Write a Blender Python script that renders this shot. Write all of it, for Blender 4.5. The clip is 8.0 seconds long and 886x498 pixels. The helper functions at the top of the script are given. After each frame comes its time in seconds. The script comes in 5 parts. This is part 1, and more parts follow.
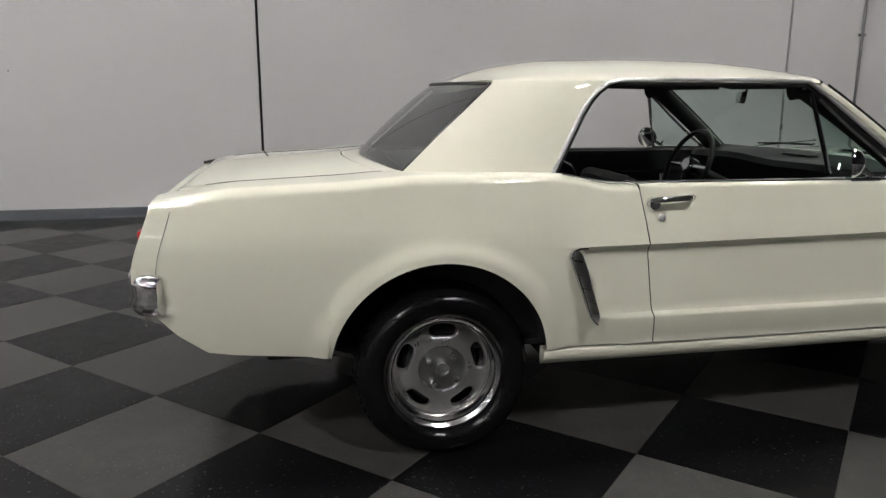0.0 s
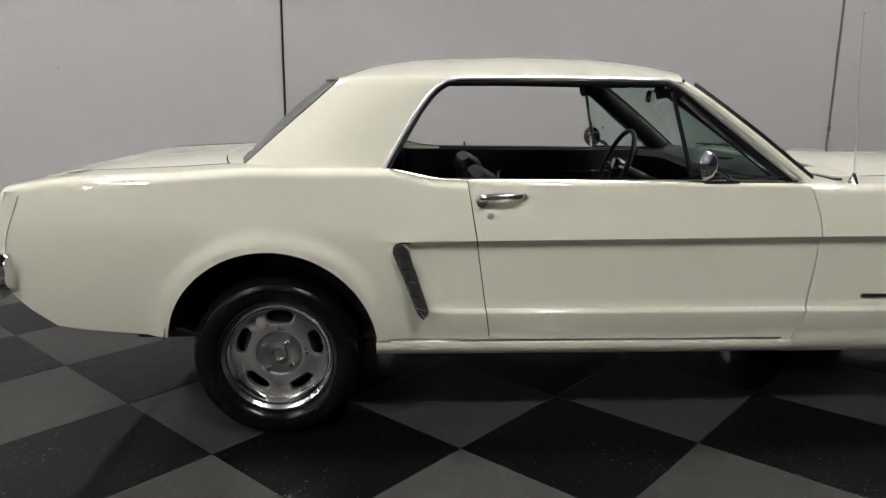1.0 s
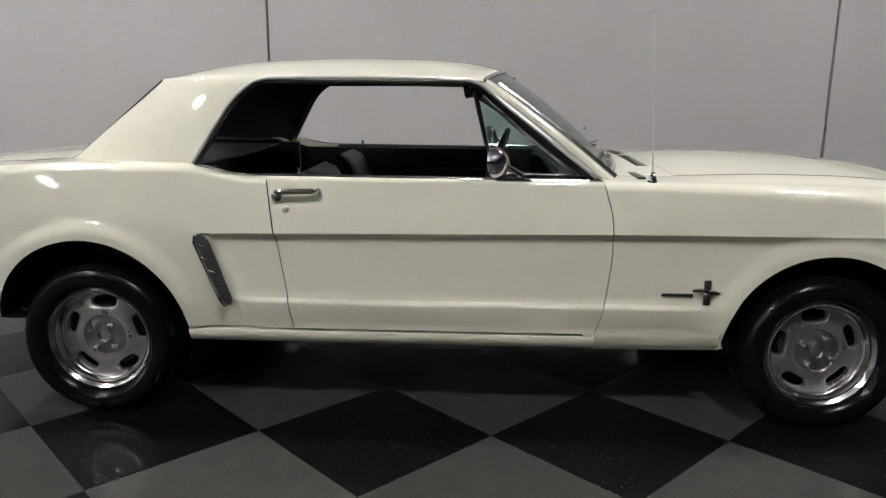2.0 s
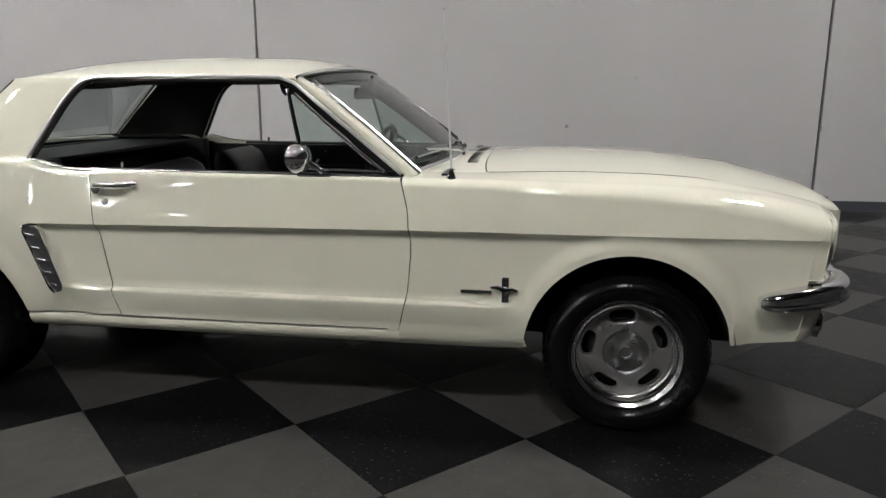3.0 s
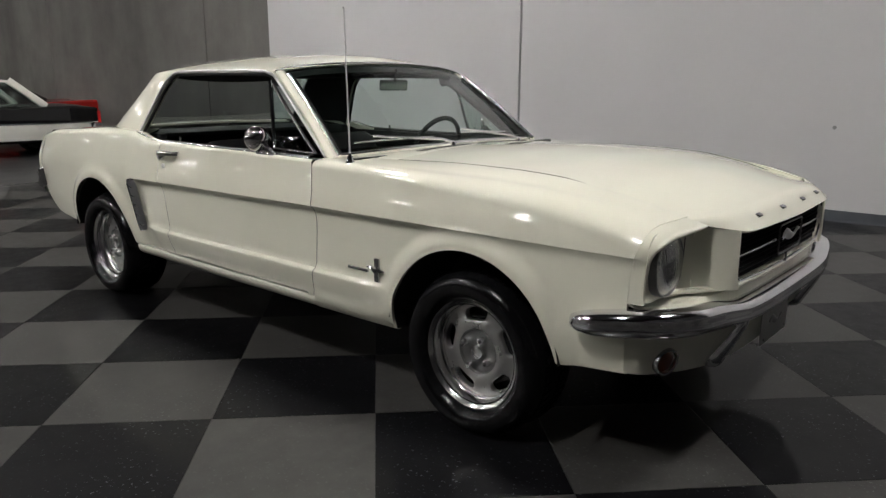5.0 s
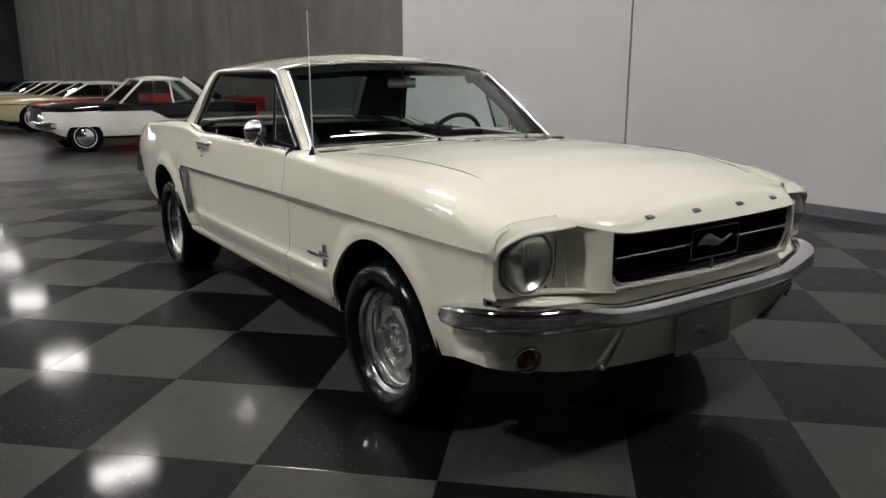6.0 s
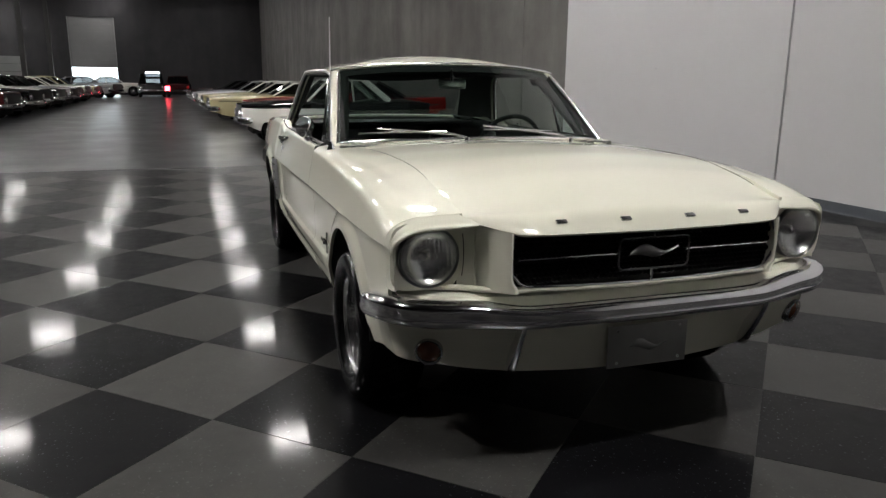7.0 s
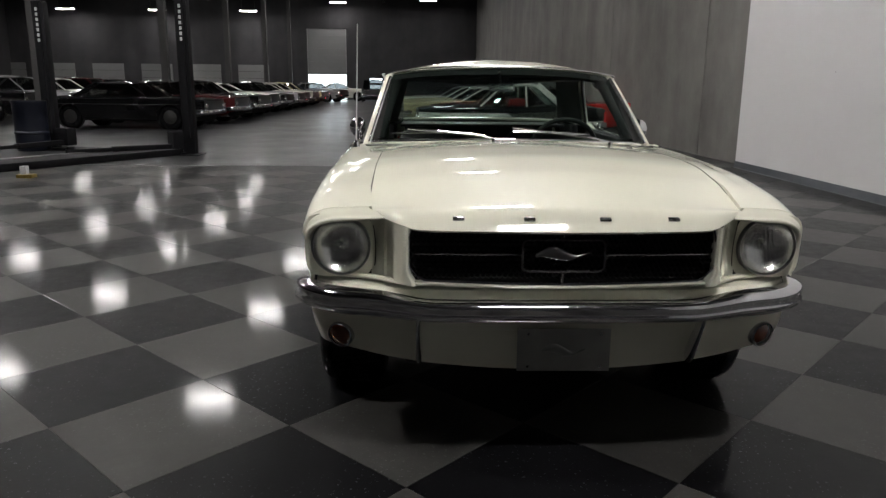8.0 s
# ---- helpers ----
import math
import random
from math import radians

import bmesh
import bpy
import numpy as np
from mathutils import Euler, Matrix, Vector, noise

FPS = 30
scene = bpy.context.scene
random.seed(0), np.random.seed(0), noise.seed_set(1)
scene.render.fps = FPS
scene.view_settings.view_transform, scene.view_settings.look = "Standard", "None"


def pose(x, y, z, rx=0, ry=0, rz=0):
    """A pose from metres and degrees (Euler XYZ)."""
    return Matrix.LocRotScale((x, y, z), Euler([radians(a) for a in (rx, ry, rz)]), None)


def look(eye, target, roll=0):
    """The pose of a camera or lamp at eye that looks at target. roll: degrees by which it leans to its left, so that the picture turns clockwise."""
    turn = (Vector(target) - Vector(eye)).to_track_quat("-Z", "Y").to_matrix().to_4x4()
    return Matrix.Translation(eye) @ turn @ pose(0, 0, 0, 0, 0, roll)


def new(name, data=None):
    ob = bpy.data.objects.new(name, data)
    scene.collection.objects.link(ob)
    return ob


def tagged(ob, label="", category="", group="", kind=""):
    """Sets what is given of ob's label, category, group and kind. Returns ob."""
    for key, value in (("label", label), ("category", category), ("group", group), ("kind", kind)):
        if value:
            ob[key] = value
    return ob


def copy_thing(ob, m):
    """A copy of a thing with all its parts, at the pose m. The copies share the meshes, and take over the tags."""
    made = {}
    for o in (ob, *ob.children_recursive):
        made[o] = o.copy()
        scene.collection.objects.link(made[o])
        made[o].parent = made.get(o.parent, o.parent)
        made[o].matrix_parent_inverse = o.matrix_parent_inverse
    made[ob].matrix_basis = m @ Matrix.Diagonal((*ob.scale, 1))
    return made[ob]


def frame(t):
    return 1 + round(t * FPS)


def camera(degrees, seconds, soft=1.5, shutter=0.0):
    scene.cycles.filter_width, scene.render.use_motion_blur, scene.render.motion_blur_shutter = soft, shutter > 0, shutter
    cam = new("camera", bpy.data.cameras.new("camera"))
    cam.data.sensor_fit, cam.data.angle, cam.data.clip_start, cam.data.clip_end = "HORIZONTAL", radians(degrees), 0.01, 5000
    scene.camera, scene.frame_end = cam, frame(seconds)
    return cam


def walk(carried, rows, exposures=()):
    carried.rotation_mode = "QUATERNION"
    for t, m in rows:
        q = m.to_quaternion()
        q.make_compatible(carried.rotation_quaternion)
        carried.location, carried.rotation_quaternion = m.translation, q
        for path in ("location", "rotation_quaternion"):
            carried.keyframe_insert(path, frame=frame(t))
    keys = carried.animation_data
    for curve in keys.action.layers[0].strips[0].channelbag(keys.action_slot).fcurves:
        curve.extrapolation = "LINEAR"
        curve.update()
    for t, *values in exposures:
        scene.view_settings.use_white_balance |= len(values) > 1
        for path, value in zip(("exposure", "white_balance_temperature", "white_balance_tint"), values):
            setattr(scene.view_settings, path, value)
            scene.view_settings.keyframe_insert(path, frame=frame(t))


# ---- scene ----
cam = camera(63.0, 8.0, soft=1.4)
PATH = [
    (0, (-0.485, -3.226, 1.231), (-0.073, -1.315, 0.809), 0.2),
    (0.5, (-0.02, -3.355, 1.241), (0.207, -1.415, 0.811), 0.1),
    (1, (0.445, -3.433, 1.236), (0.574, -1.484, 0.806), 0.5),
    (1.5, (0.956, -3.515, 1.239), (1.011, -1.562, 0.811), 0.5),
    (2, (1.425, -3.552, 1.238), (1.363, -1.6, 0.809), 0.4),
    (2.2, (1.62, -3.551, 1.232), (1.527, -1.598, 0.805), 0.4),
    (3.3, (2.693, -3.488, 1.239), (2.301, -1.577, 0.799), 0.2),
    (3.5, (2.882, -3.451, 1.24), (2.365, -1.57, 0.798), 0.3),
    (4, (3.369, -3.312, 1.235), (2.581, -1.528, 0.791), 0.3),
    (4.5, (3.799, -3.135, 1.227), (2.763, -1.483, 0.784), 0.3),
    (5, (4.219, -2.891, 1.226), (2.97, -1.394, 0.779), 0.2),
    (5.2, (4.379, -2.782, 1.217), (3.056, -1.35, 0.775), 0.1),
    (6.3, (5.108, -2.081, 1.232), (3.445, -1.071, 0.778), 0.1),
    (6.5, (5.223, -1.934, 1.229), (3.501, -1.021, 0.781), 0.2),
    (7, (5.432, -1.556, 1.229), (3.596, -0.904, 0.777), 0.5),
    (7.5, (5.611, -1.09, 1.228), (3.693, -0.743, 0.78), 0.5),
    (8, (5.717, -0.65, 1.219), (3.768, -0.564, 0.778), 0.5),
]
walk(cam, [(t, look(eye, target, roll)) for t, eye, target, roll in PATH],
     exposures=[(0.0, 0.0), (5.0, 0.0), (6.5, 0.0), (8.0, 0.0)])

# ---- world and light ----
world = bpy.data.worlds.new("world")
scene.world = world
world.use_nodes = True
sky = world.node_tree.nodes.new("ShaderNodeTexSky")
sky.sky_type = "NISHITA"
sky.sun_disc = False
sky.sun_elevation, sky.sun_rotation = radians(50), radians(90)
world.node_tree.links.new(sky.outputs[0], world.node_tree.nodes["Background"].inputs[0])
world.node_tree.nodes["Background"].inputs[1].default_value = 0.12

LAMP_POWER = 292.0
LAMP_Z = 7.5
LAMP_ROWS = ((0.6, -11.5, 8.1), (-6.4, -13.6, 8.1), (-13.4, -15.8, 8.4), (-20.4, -13.8, 8.6), (-27.4, -14.6, 8.6))


# ---- materials ----
def mat(name, color, rough=0.5, metal=0.0, vary=0.0, scale=4.0, bump=0.0, bump_scale=60.0, coat=0.0,
        rough_vary=0.0, emit=0.0, glass=False, ior=1.45, rand=0.0):
    m = bpy.data.materials.new(name)
    m.use_nodes = True
    nt = m.node_tree
    b = nt.nodes["Principled BSDF"]
    b.inputs["Roughness"].default_value = rough
    b.inputs["Metallic"].default_value = metal
    b.inputs["Coat Weight"].default_value = coat
    b.inputs["Coat Roughness"].default_value = 0.025
    b.inputs["IOR"].default_value = ior
    b.inputs["Base Color"].default_value = (*color, 1)
    if glass:
        b.inputs["Transmission Weight"].default_value = 1.0
    if emit:
        b.inputs["Emission Color"].default_value = (*color, 1)
        b.inputs["Emission Strength"].default_value = emit
    co = nt.nodes.new("ShaderNodeTexCoord")
    if vary or rough_vary or rand:
        n1 = nt.nodes.new("ShaderNodeTexNoise")
        n1.inputs["Scale"].default_value, n1.inputs["Detail"].default_value = scale, 8
        n1.inputs["Roughness"].default_value = 0.65
        nt.links.new(co.outputs["Object"], n1.inputs["Vector"])
    if vary or rand:
        ramp = nt.nodes.new("ShaderNodeMapRange")
        ramp.inputs["From Min"].default_value, ramp.inputs["From Max"].default_value = 0.25, 0.75
        ramp.inputs["To Min"].default_value, ramp.inputs["To Max"].default_value = 1 - vary, 1 + vary
        nt.links.new(n1.outputs["Fac"], ramp.inputs["Value"])
        fac = ramp.outputs[0]
        if rand:
            info = nt.nodes.new("ShaderNodeObjectInfo")
            r2 = nt.nodes.new("ShaderNodeMapRange")
            r2.inputs["To Min"].default_value, r2.inputs["To Max"].default_value = 1 - rand, 1 + rand
            nt.links.new(info.outputs["Random"], r2.inputs["Value"])
            mul = nt.nodes.new("ShaderNodeMath")
            mul.operation = "MULTIPLY"
            nt.links.new(fac, mul.inputs[0]), nt.links.new(r2.outputs[0], mul.inputs[1])
            fac = mul.outputs[0]
        sc = nt.nodes.new("ShaderNodeVectorMath")
        sc.operation = "SCALE"
        sc.inputs[0].default_value = color
        nt.links.new(fac, sc.inputs["Scale"])
        nt.links.new(sc.outputs[0], b.inputs["Base Color"])
    if rough_vary:
        r3 = nt.nodes.new("ShaderNodeMapRange")
        r3.inputs["From Min"].default_value, r3.inputs["From Max"].default_value = 0.3, 0.7
        r3.inputs["To Min"].default_value, r3.inputs["To Max"].default_value = max(0.01, rough - rough_vary), rough + rough_vary
        nt.links.new(n1.outputs["Fac"], r3.inputs["Value"])
        nt.links.new(r3.outputs[0], b.inputs["Roughness"])
    if bump:
        n2 = nt.nodes.new("ShaderNodeTexNoise")
        n2.inputs["Scale"].default_value, n2.inputs["Detail"].default_value = bump_scale, 6
        nt.links.new(co.outputs["Object"], n2.inputs["Vector"])
        bp = nt.nodes.new("ShaderNodeBump")
        bp.inputs["Strength"].default_value, bp.inputs["Distance"].default_value = bump, 0.01
        nt.links.new(n2.outputs["Fac"], bp.inputs["Height"])
        nt.links.new(bp.outputs[0], b.inputs["Normal"])
    return m


def speckled(name, base, fleck, amount, rough, rand):
    """Vinyl composition tile: mottled base with chips of a lighter tone under a worn wax coat."""
    m = mat(name, base, rough, vary=0.22, scale=9.0, rough_vary=0.05, coat=0.27, bump=0.019, bump_scale=50.0, rand=rand)
    nt = m.node_tree
    b = nt.nodes["Principled BSDF"]
    b.inputs["Coat Roughness"].default_value = 0.072
    b.inputs["Specular IOR Level"].default_value = 0.035
    nt.links.new(b.inputs["Normal"].links[0].from_socket, b.inputs["Coat Normal"])
    old = b.inputs["Base Color"].links[0].from_socket
    geo = nt.nodes.new("ShaderNodeNewGeometry")
    vor = nt.nodes.new("ShaderNodeTexNoise")
    vor.inputs["Scale"].default_value, vor.inputs["Detail"].default_value = 70.0, 3.0
    nt.links.new(geo.outputs["Position"], vor.inputs["Vector"])
    mask = nt.nodes.new("ShaderNodeMapRange")
    mask.inputs["From Min"].default_value, mask.inputs["From Max"].default_value = 1 - amount, 1.04 - amount
    nt.links.new(vor.outputs["Fac"], mask.inputs["Value"])
    big = nt.nodes.new("ShaderNodeTexNoise")
    big.inputs["Scale"].default_value = 3.0
    nt.links.new(geo.outputs["Position"], big.inputs["Vector"])
    patch = nt.nodes.new("ShaderNodeMapRange")
    patch.inputs["From Min"].default_value, patch.inputs["From Max"].default_value = 0.35, 0.65
    nt.links.new(big.outputs["Fac"], patch.inputs["Value"])
    mul = nt.nodes.new("ShaderNodeMath")
    mul.operation = "MULTIPLY"
    nt.links.new(mask.outputs[0], mul.inputs[0]), nt.links.new(patch.outputs[0], mul.inputs[1])
    mix = nt.nodes.new("ShaderNodeMix")
    mix.data_type = "RGBA"
    nt.links.new(mul.outputs[0], mix.inputs["Factor"])
    nt.links.new(old, mix.inputs[6])
    mix.inputs[7].default_value = (*fleck, 1)
    nt.links.new(mix.outputs[2], b.inputs["Base Color"])
    return m


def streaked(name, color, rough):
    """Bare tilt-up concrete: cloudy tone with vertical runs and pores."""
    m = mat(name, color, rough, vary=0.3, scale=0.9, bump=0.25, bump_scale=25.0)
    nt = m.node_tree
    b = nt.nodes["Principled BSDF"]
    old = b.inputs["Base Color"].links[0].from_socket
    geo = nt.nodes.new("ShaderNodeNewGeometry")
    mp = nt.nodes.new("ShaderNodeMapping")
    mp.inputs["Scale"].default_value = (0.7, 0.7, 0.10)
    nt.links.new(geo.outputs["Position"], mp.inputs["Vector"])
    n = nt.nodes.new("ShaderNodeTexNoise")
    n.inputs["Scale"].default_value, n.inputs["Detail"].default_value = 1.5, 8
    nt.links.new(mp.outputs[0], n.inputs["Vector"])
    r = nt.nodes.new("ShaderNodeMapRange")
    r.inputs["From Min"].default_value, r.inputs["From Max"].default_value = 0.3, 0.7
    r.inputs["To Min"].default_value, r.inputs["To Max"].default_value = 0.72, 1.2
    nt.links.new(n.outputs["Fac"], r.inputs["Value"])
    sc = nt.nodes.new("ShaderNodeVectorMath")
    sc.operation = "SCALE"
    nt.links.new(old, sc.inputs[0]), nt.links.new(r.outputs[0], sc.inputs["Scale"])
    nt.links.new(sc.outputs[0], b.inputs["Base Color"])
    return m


CREAM = mat("cream_paint", (0.705, 0.695, 0.585), 0.45, vary=0.02, scale=2.0, coat=1.0)
CREAM.node_tree.nodes["Principled BSDF"].inputs["Specular IOR Level"].default_value = 0.10
CREAM.node_tree.nodes["Principled BSDF"].inputs["Coat Roughness"].default_value = 0.035
CHROME = mat("chrome", (0.80, 0.80, 0.82), 0.07, 1.0, vary=0.05, scale=18.0, rough_vary=0.03)
DULL_CHROME = mat("dull_chrome", (0.45, 0.45, 0.46), 0.22, 1.0, vary=0.15, scale=30.0)
ALLOY = mat("polished_alloy", (0.64, 0.64, 0.64), 0.19, 1.0, vary=0.05, scale=9.0, rough_vary=0.04)
ALLOY_SATIN = mat("satin_cast_alloy", (0.54, 0.537, 0.53), 0.29, 0.90, vary=0.05, scale=14.0, rough_vary=0.03, bump=0.012, bump_scale=160.0)
ALLOY_CORE = mat("dull_cast_alloy", (0.21, 0.21, 0.21), 0.40, 0.85, vary=0.15, scale=20.0, bump=0.08, bump_scale=160.0)
ORNAMENT = mat("aged_pot_metal_chrome", (0.47, 0.47, 0.49), 0.30, 1.0, vary=0.05, scale=40.0, rough_vary=0.03)
RUBBER = mat("tyre_rubber", (0.0045, 0.0045, 0.005), 0.20, vary=0.2, scale=12.0, rough_vary=0.02)
RUBBER.node_tree.nodes["Principled BSDF"].inputs["Specular IOR Level"].default_value = 0.22
BLACK_TRIM = mat("black_trim", (0.012, 0.012, 0.012), 0.45, vary=0.2, scale=20.0)
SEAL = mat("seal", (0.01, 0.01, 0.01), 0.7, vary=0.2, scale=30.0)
VINYL = mat("black_vinyl", (0.014, 0.014, 0.015), 0.42, vary=0.25, scale=12.0, bump=0.12, bump_scale=250.0)
HEADLINER = mat("headliner", (0.012, 0.012, 0.012), 0.85, vary=0.2, scale=30.0, bump=0.1, bump_scale=200.0)
UNDER = mat("underbody", (0.010, 0.010, 0.010), 0.85, vary=0.4, scale=8.0, bump=0.3, bump_scale=40.0)
GRILLE = mat("grille_mesh", (0.012, 0.012, 0.013), 0.45, 0.3, vary=0.2, scale=60.0)
AMBER = mat("amber_lens", (0.13, 0.032, 0.012), 0.15, vary=0.15, scale=30.0, coat=1.0)
RED_LENS = mat("red_lens", (0.42, 0.012, 0.012), 0.25, vary=0.15, scale=30.0, coat=0.4)
RIM_DARK = mat("dark_lamp_rim", (0.22, 0.22, 0.22), 0.3, 1.0, vary=0.1, scale=20.0)
LAMP_BOWL = mat("reflector_bowl", (0.78, 0.78, 0.77), 0.24, 1.0, vary=0.1, scale=20.0)
PLATE_METAL = mat("plate_metal", (0.30, 0.30, 0.29), 0.35, 0.8, vary=0.15, scale=8.0)
BRIGHT = mat("bright_trim", (0.88, 0.88, 0.88), 0.17, 1.0, vary=0.04, scale=20.0)
SATIN_TRIM = mat("satin_bright_trim", (0.74, 0.74, 0.74), 0.30, 0.72, vary=0.06, scale=24.0)
TARNISH = mat("tarnished_metal", (0.10, 0.10, 0.10), 0.38, 0.9, vary=0.15, scale=40.0)
LUG = mat("lug_chrome", (0.86, 0.86, 0.86), 0.22, 1.0, vary=0.05)
ROD = mat("bright_steel_rod", (0.62, 0.62, 0.62), 0.40, 0.45, vary=0.05)
STEEL = mat("steel", (0.25, 0.25, 0.25), 0.4, 0.9, vary=0.2, scale=15.0)


def tinted_glass(name, color, amount):
    """Thin car glass: clear with a tint, mirror-like at grazing angles."""
    m = bpy.data.materials.new(name)
    m.use_nodes = True
    nt = m.node_tree
    nt.nodes.remove(nt.nodes["Principled BSDF"])
    out = nt.nodes["Material Output"]
    tr = nt.nodes.new("ShaderNodeBsdfTransparent")
    tr.inputs[0].default_value = (*color, 1)
    gl = nt.nodes.new("ShaderNodeBsdfGlossy")
    gl.inputs["Roughness"].default_value = 0.02
    lw = nt.nodes.new("ShaderNodeLayerWeight")
    lw.inputs[0].default_value = 0.5
    po = nt.nodes.new("ShaderNodeMath")
    po.operation = "POWER"
    po.inputs[1].default_value = 4.0
    nt.links.new(lw.outputs["Facing"], po.inputs[0])
    fr = nt.nodes.new("ShaderNodeMapRange")
    fr.inputs["To Min"].default_value, fr.inputs["To Max"].default_value = amount, 1.0
    nt.links.new(po.outputs[0], fr.inputs["Value"])
    mix = nt.nodes.new("ShaderNodeMixShader")
    nt.links.new(fr.outputs[0], mix.inputs[0])
    nt.links.new(tr.outputs[0], mix.inputs[1])
    nt.links.new(gl.outputs[0], mix.inputs[2])
    nt.links.new(mix.outputs[0], out.inputs[0])
    return m


GLASS = tinted_glass("windscreen_glass", (0.66, 0.76, 0.72), 0.06)
SMOKE = tinted_glass("backlight_glass", (0.42, 0.46, 0.46), 0.07)
LENS = tinted_glass("fluted_lens_glass", (0.93, 0.94, 0.94), 0.16)
lens_nodes = LENS.node_tree
wave = lens_nodes.nodes.new("ShaderNodeTexWave")
wave.bands_direction = "Y"
wave.inputs["Scale"].default_value, wave.inputs["Distortion"].default_value = 22.0, 1.5
lens_bump = lens_nodes.nodes.new("ShaderNodeBump")
lens_bump.inputs["Strength"].default_value, lens_bump.inputs["Distance"].default_value = 0.18, 0.003
lens_co = lens_nodes.nodes.new("ShaderNodeTexCoord")
lens_nodes.links.new(lens_co.outputs["Object"], wave.inputs["Vector"])
lens_nodes.links.new(wave.outputs["Fac"], lens_bump.inputs["Height"])
for n in lens_nodes.nodes:
    if n.type == "BSDF_GLOSSY":
        n.inputs["Roughness"].default_value = 0.08
        lens_nodes.links.new(lens_bump.outputs[0], n.inputs["Normal"])

WALL_WHITE = mat("white_wall_paint", (0.47, 0.465, 0.47), 0.55, vary=0.03, scale=0.7, bump=0.06, bump_scale=120.0)
CONCRETE = streaked("bare_concrete", (0.112, 0.107, 0.100), 0.8)
# same concrete with the dim hall's shade put into its colour
CONCRETE_SHADED = streaked("shade_toned_concrete", (0.022, 0.021, 0.0235), 0.8)
CONCRETE_FLOOR = mat("polished_concrete", (0.017, 0.017, 0.018), 0.40, vary=0.35, scale=0.8, rough_vary=0.06, coat=0.28)
CONCRETE_FLOOR.node_tree.nodes["Principled BSDF"].inputs["Specular IOR Level"].default_value = 0.2
CONCRETE_FLOOR.node_tree.nodes["Principled BSDF"].inputs["Coat Roughness"].default_value = 0.14
TILE_DARK = speckled("dark_vinyl_tile", (0.0042, 0.0042, 0.0048), (0.060, 0.063, 0.072), 0.358, 0.42, 0.25)
TILE_GREY = speckled("grey_vinyl_tile", (0.040, 0.039, 0.037), (0.066, 0.066, 0.065), 0.375, 0.44, 0.12)
GROUT = mat("tile_bed", (0.02, 0.02, 0.02), 0.8, vary=0.2)
COVE = mat("rubber_cove_base", (0.045, 0.05, 0.058), 0.35, vary=0.15, scale=5.0)
DECK_STEEL = mat("roof_deck_steel", (0.02, 0.02, 0.022), 0.6, 0.0, vary=0.2, scale=1.0)
DOOR_PANEL = mat("door_panel_paint", (0.13, 0.13, 0.13), 0.5, vary=0.06, scale=2.0)
COLUMN_PAINT = mat("column_paint", (0.026, 0.025, 0.025), 0.6, vary=0.15, scale=3.0)
TAIL_GLOW = mat("lit_tail_lamp", (1.0, 0.06, 0.09), 0.5, emit=14.0)
LIFT_PAINT = mat("black_lift_paint", (0.006, 0.006, 0.007), 0.6, vary=0.25, scale=6.0)
LIFT_PAINT.node_tree.nodes["Principled BSDF"].inputs["Specular IOR Level"].default_value = 0.1
MARK_WHITE = mat("white_marking", (0.35, 0.35, 0.35), 0.5, vary=0.05)
TUBE = mat("lamp_tube", (1.0, 0.975, 0.945), 0.5, emit=LAMP_POWER)
# same tubes at lower output, set to balance the light and keep the far hall dim
TUBE_MID = mat("reduced_lamp_tube", (1.0, 0.972, 0.94), 0.5, emit=LAMP_POWER * 0.80)
TUBE_DIMMED = mat("dimmed_lamp_tube", (1.0, 0.97, 0.94), 0.5, emit=LAMP_POWER * 0.25)
FIXTURE = mat("lamp_housing", (0.6, 0.6, 0.6), 0.5, vary=0.05)
DAY = mat("daylight_backdrop", (0.80, 0.92, 1.0), 1.0, emit=5.0)


# ---- building helpers ----
def finish(bm, name, materials, smooth=True, angle=38):
    bm.normal_update()
    me = bpy.data.meshes.new(name)
    bm.to_mesh(me)
    bm.free()
    for m in materials if isinstance(materials, (list, tuple)) else [materials]:
        me.materials.append(m)
    if smooth:
        me.shade_smooth()
        me.set_sharp_from_angle(angle=radians(angle))
    return me


def solid(bm, thick, inner, rim):
    """Gives an open skin a thickness on its inner side, closed by a rim."""
    bm.normal_update()
    skin = list(bm.faces)
    edges = [e for e in bm.edges if len(e.link_faces) == 1]
    back = {v: bm.verts.new(v.co - v.normal * thick) for v in list(bm.verts)}
    for f in skin:
        bm.faces.new([back[v] for v in reversed(f.verts)]).material_index = inner
    for e in edges:
        loop = next(q for q in e.link_faces[0].loops if q.edge == e)
        a, b = loop.vert, loop.link_loop_next.vert
        bm.faces.new((b, a, back[a], back[b])).material_index = rim
    return bm


def part(name, bm, material, parent=None, label="", smooth=True, angle=38, at=None, thick=0.0, dark_rim=False):
    if thick:
        two = isinstance(material, (list, tuple))
        solid(bm, thick, 1 if two else 0, 1 if two and dark_rim else 0)
    ob = new(name, finish(bm, name, material, smooth, angle))
    if parent is not None:
        ob.parent = parent
    if at is not None:
        ob.matrix_basis = at
    if label:
        ob["label"] = label
    return ob


def share(name, me, parent, at):
    ob = new(name, me)
    ob.parent = parent
    ob.matrix_basis = at
    return ob


def thing(name, at, label, category, group="", kind=""):
    ob = new(name)
    ob.empty_display_size = 0.1
    ob.matrix_basis = at
    return tagged(ob, label, category, group, kind)


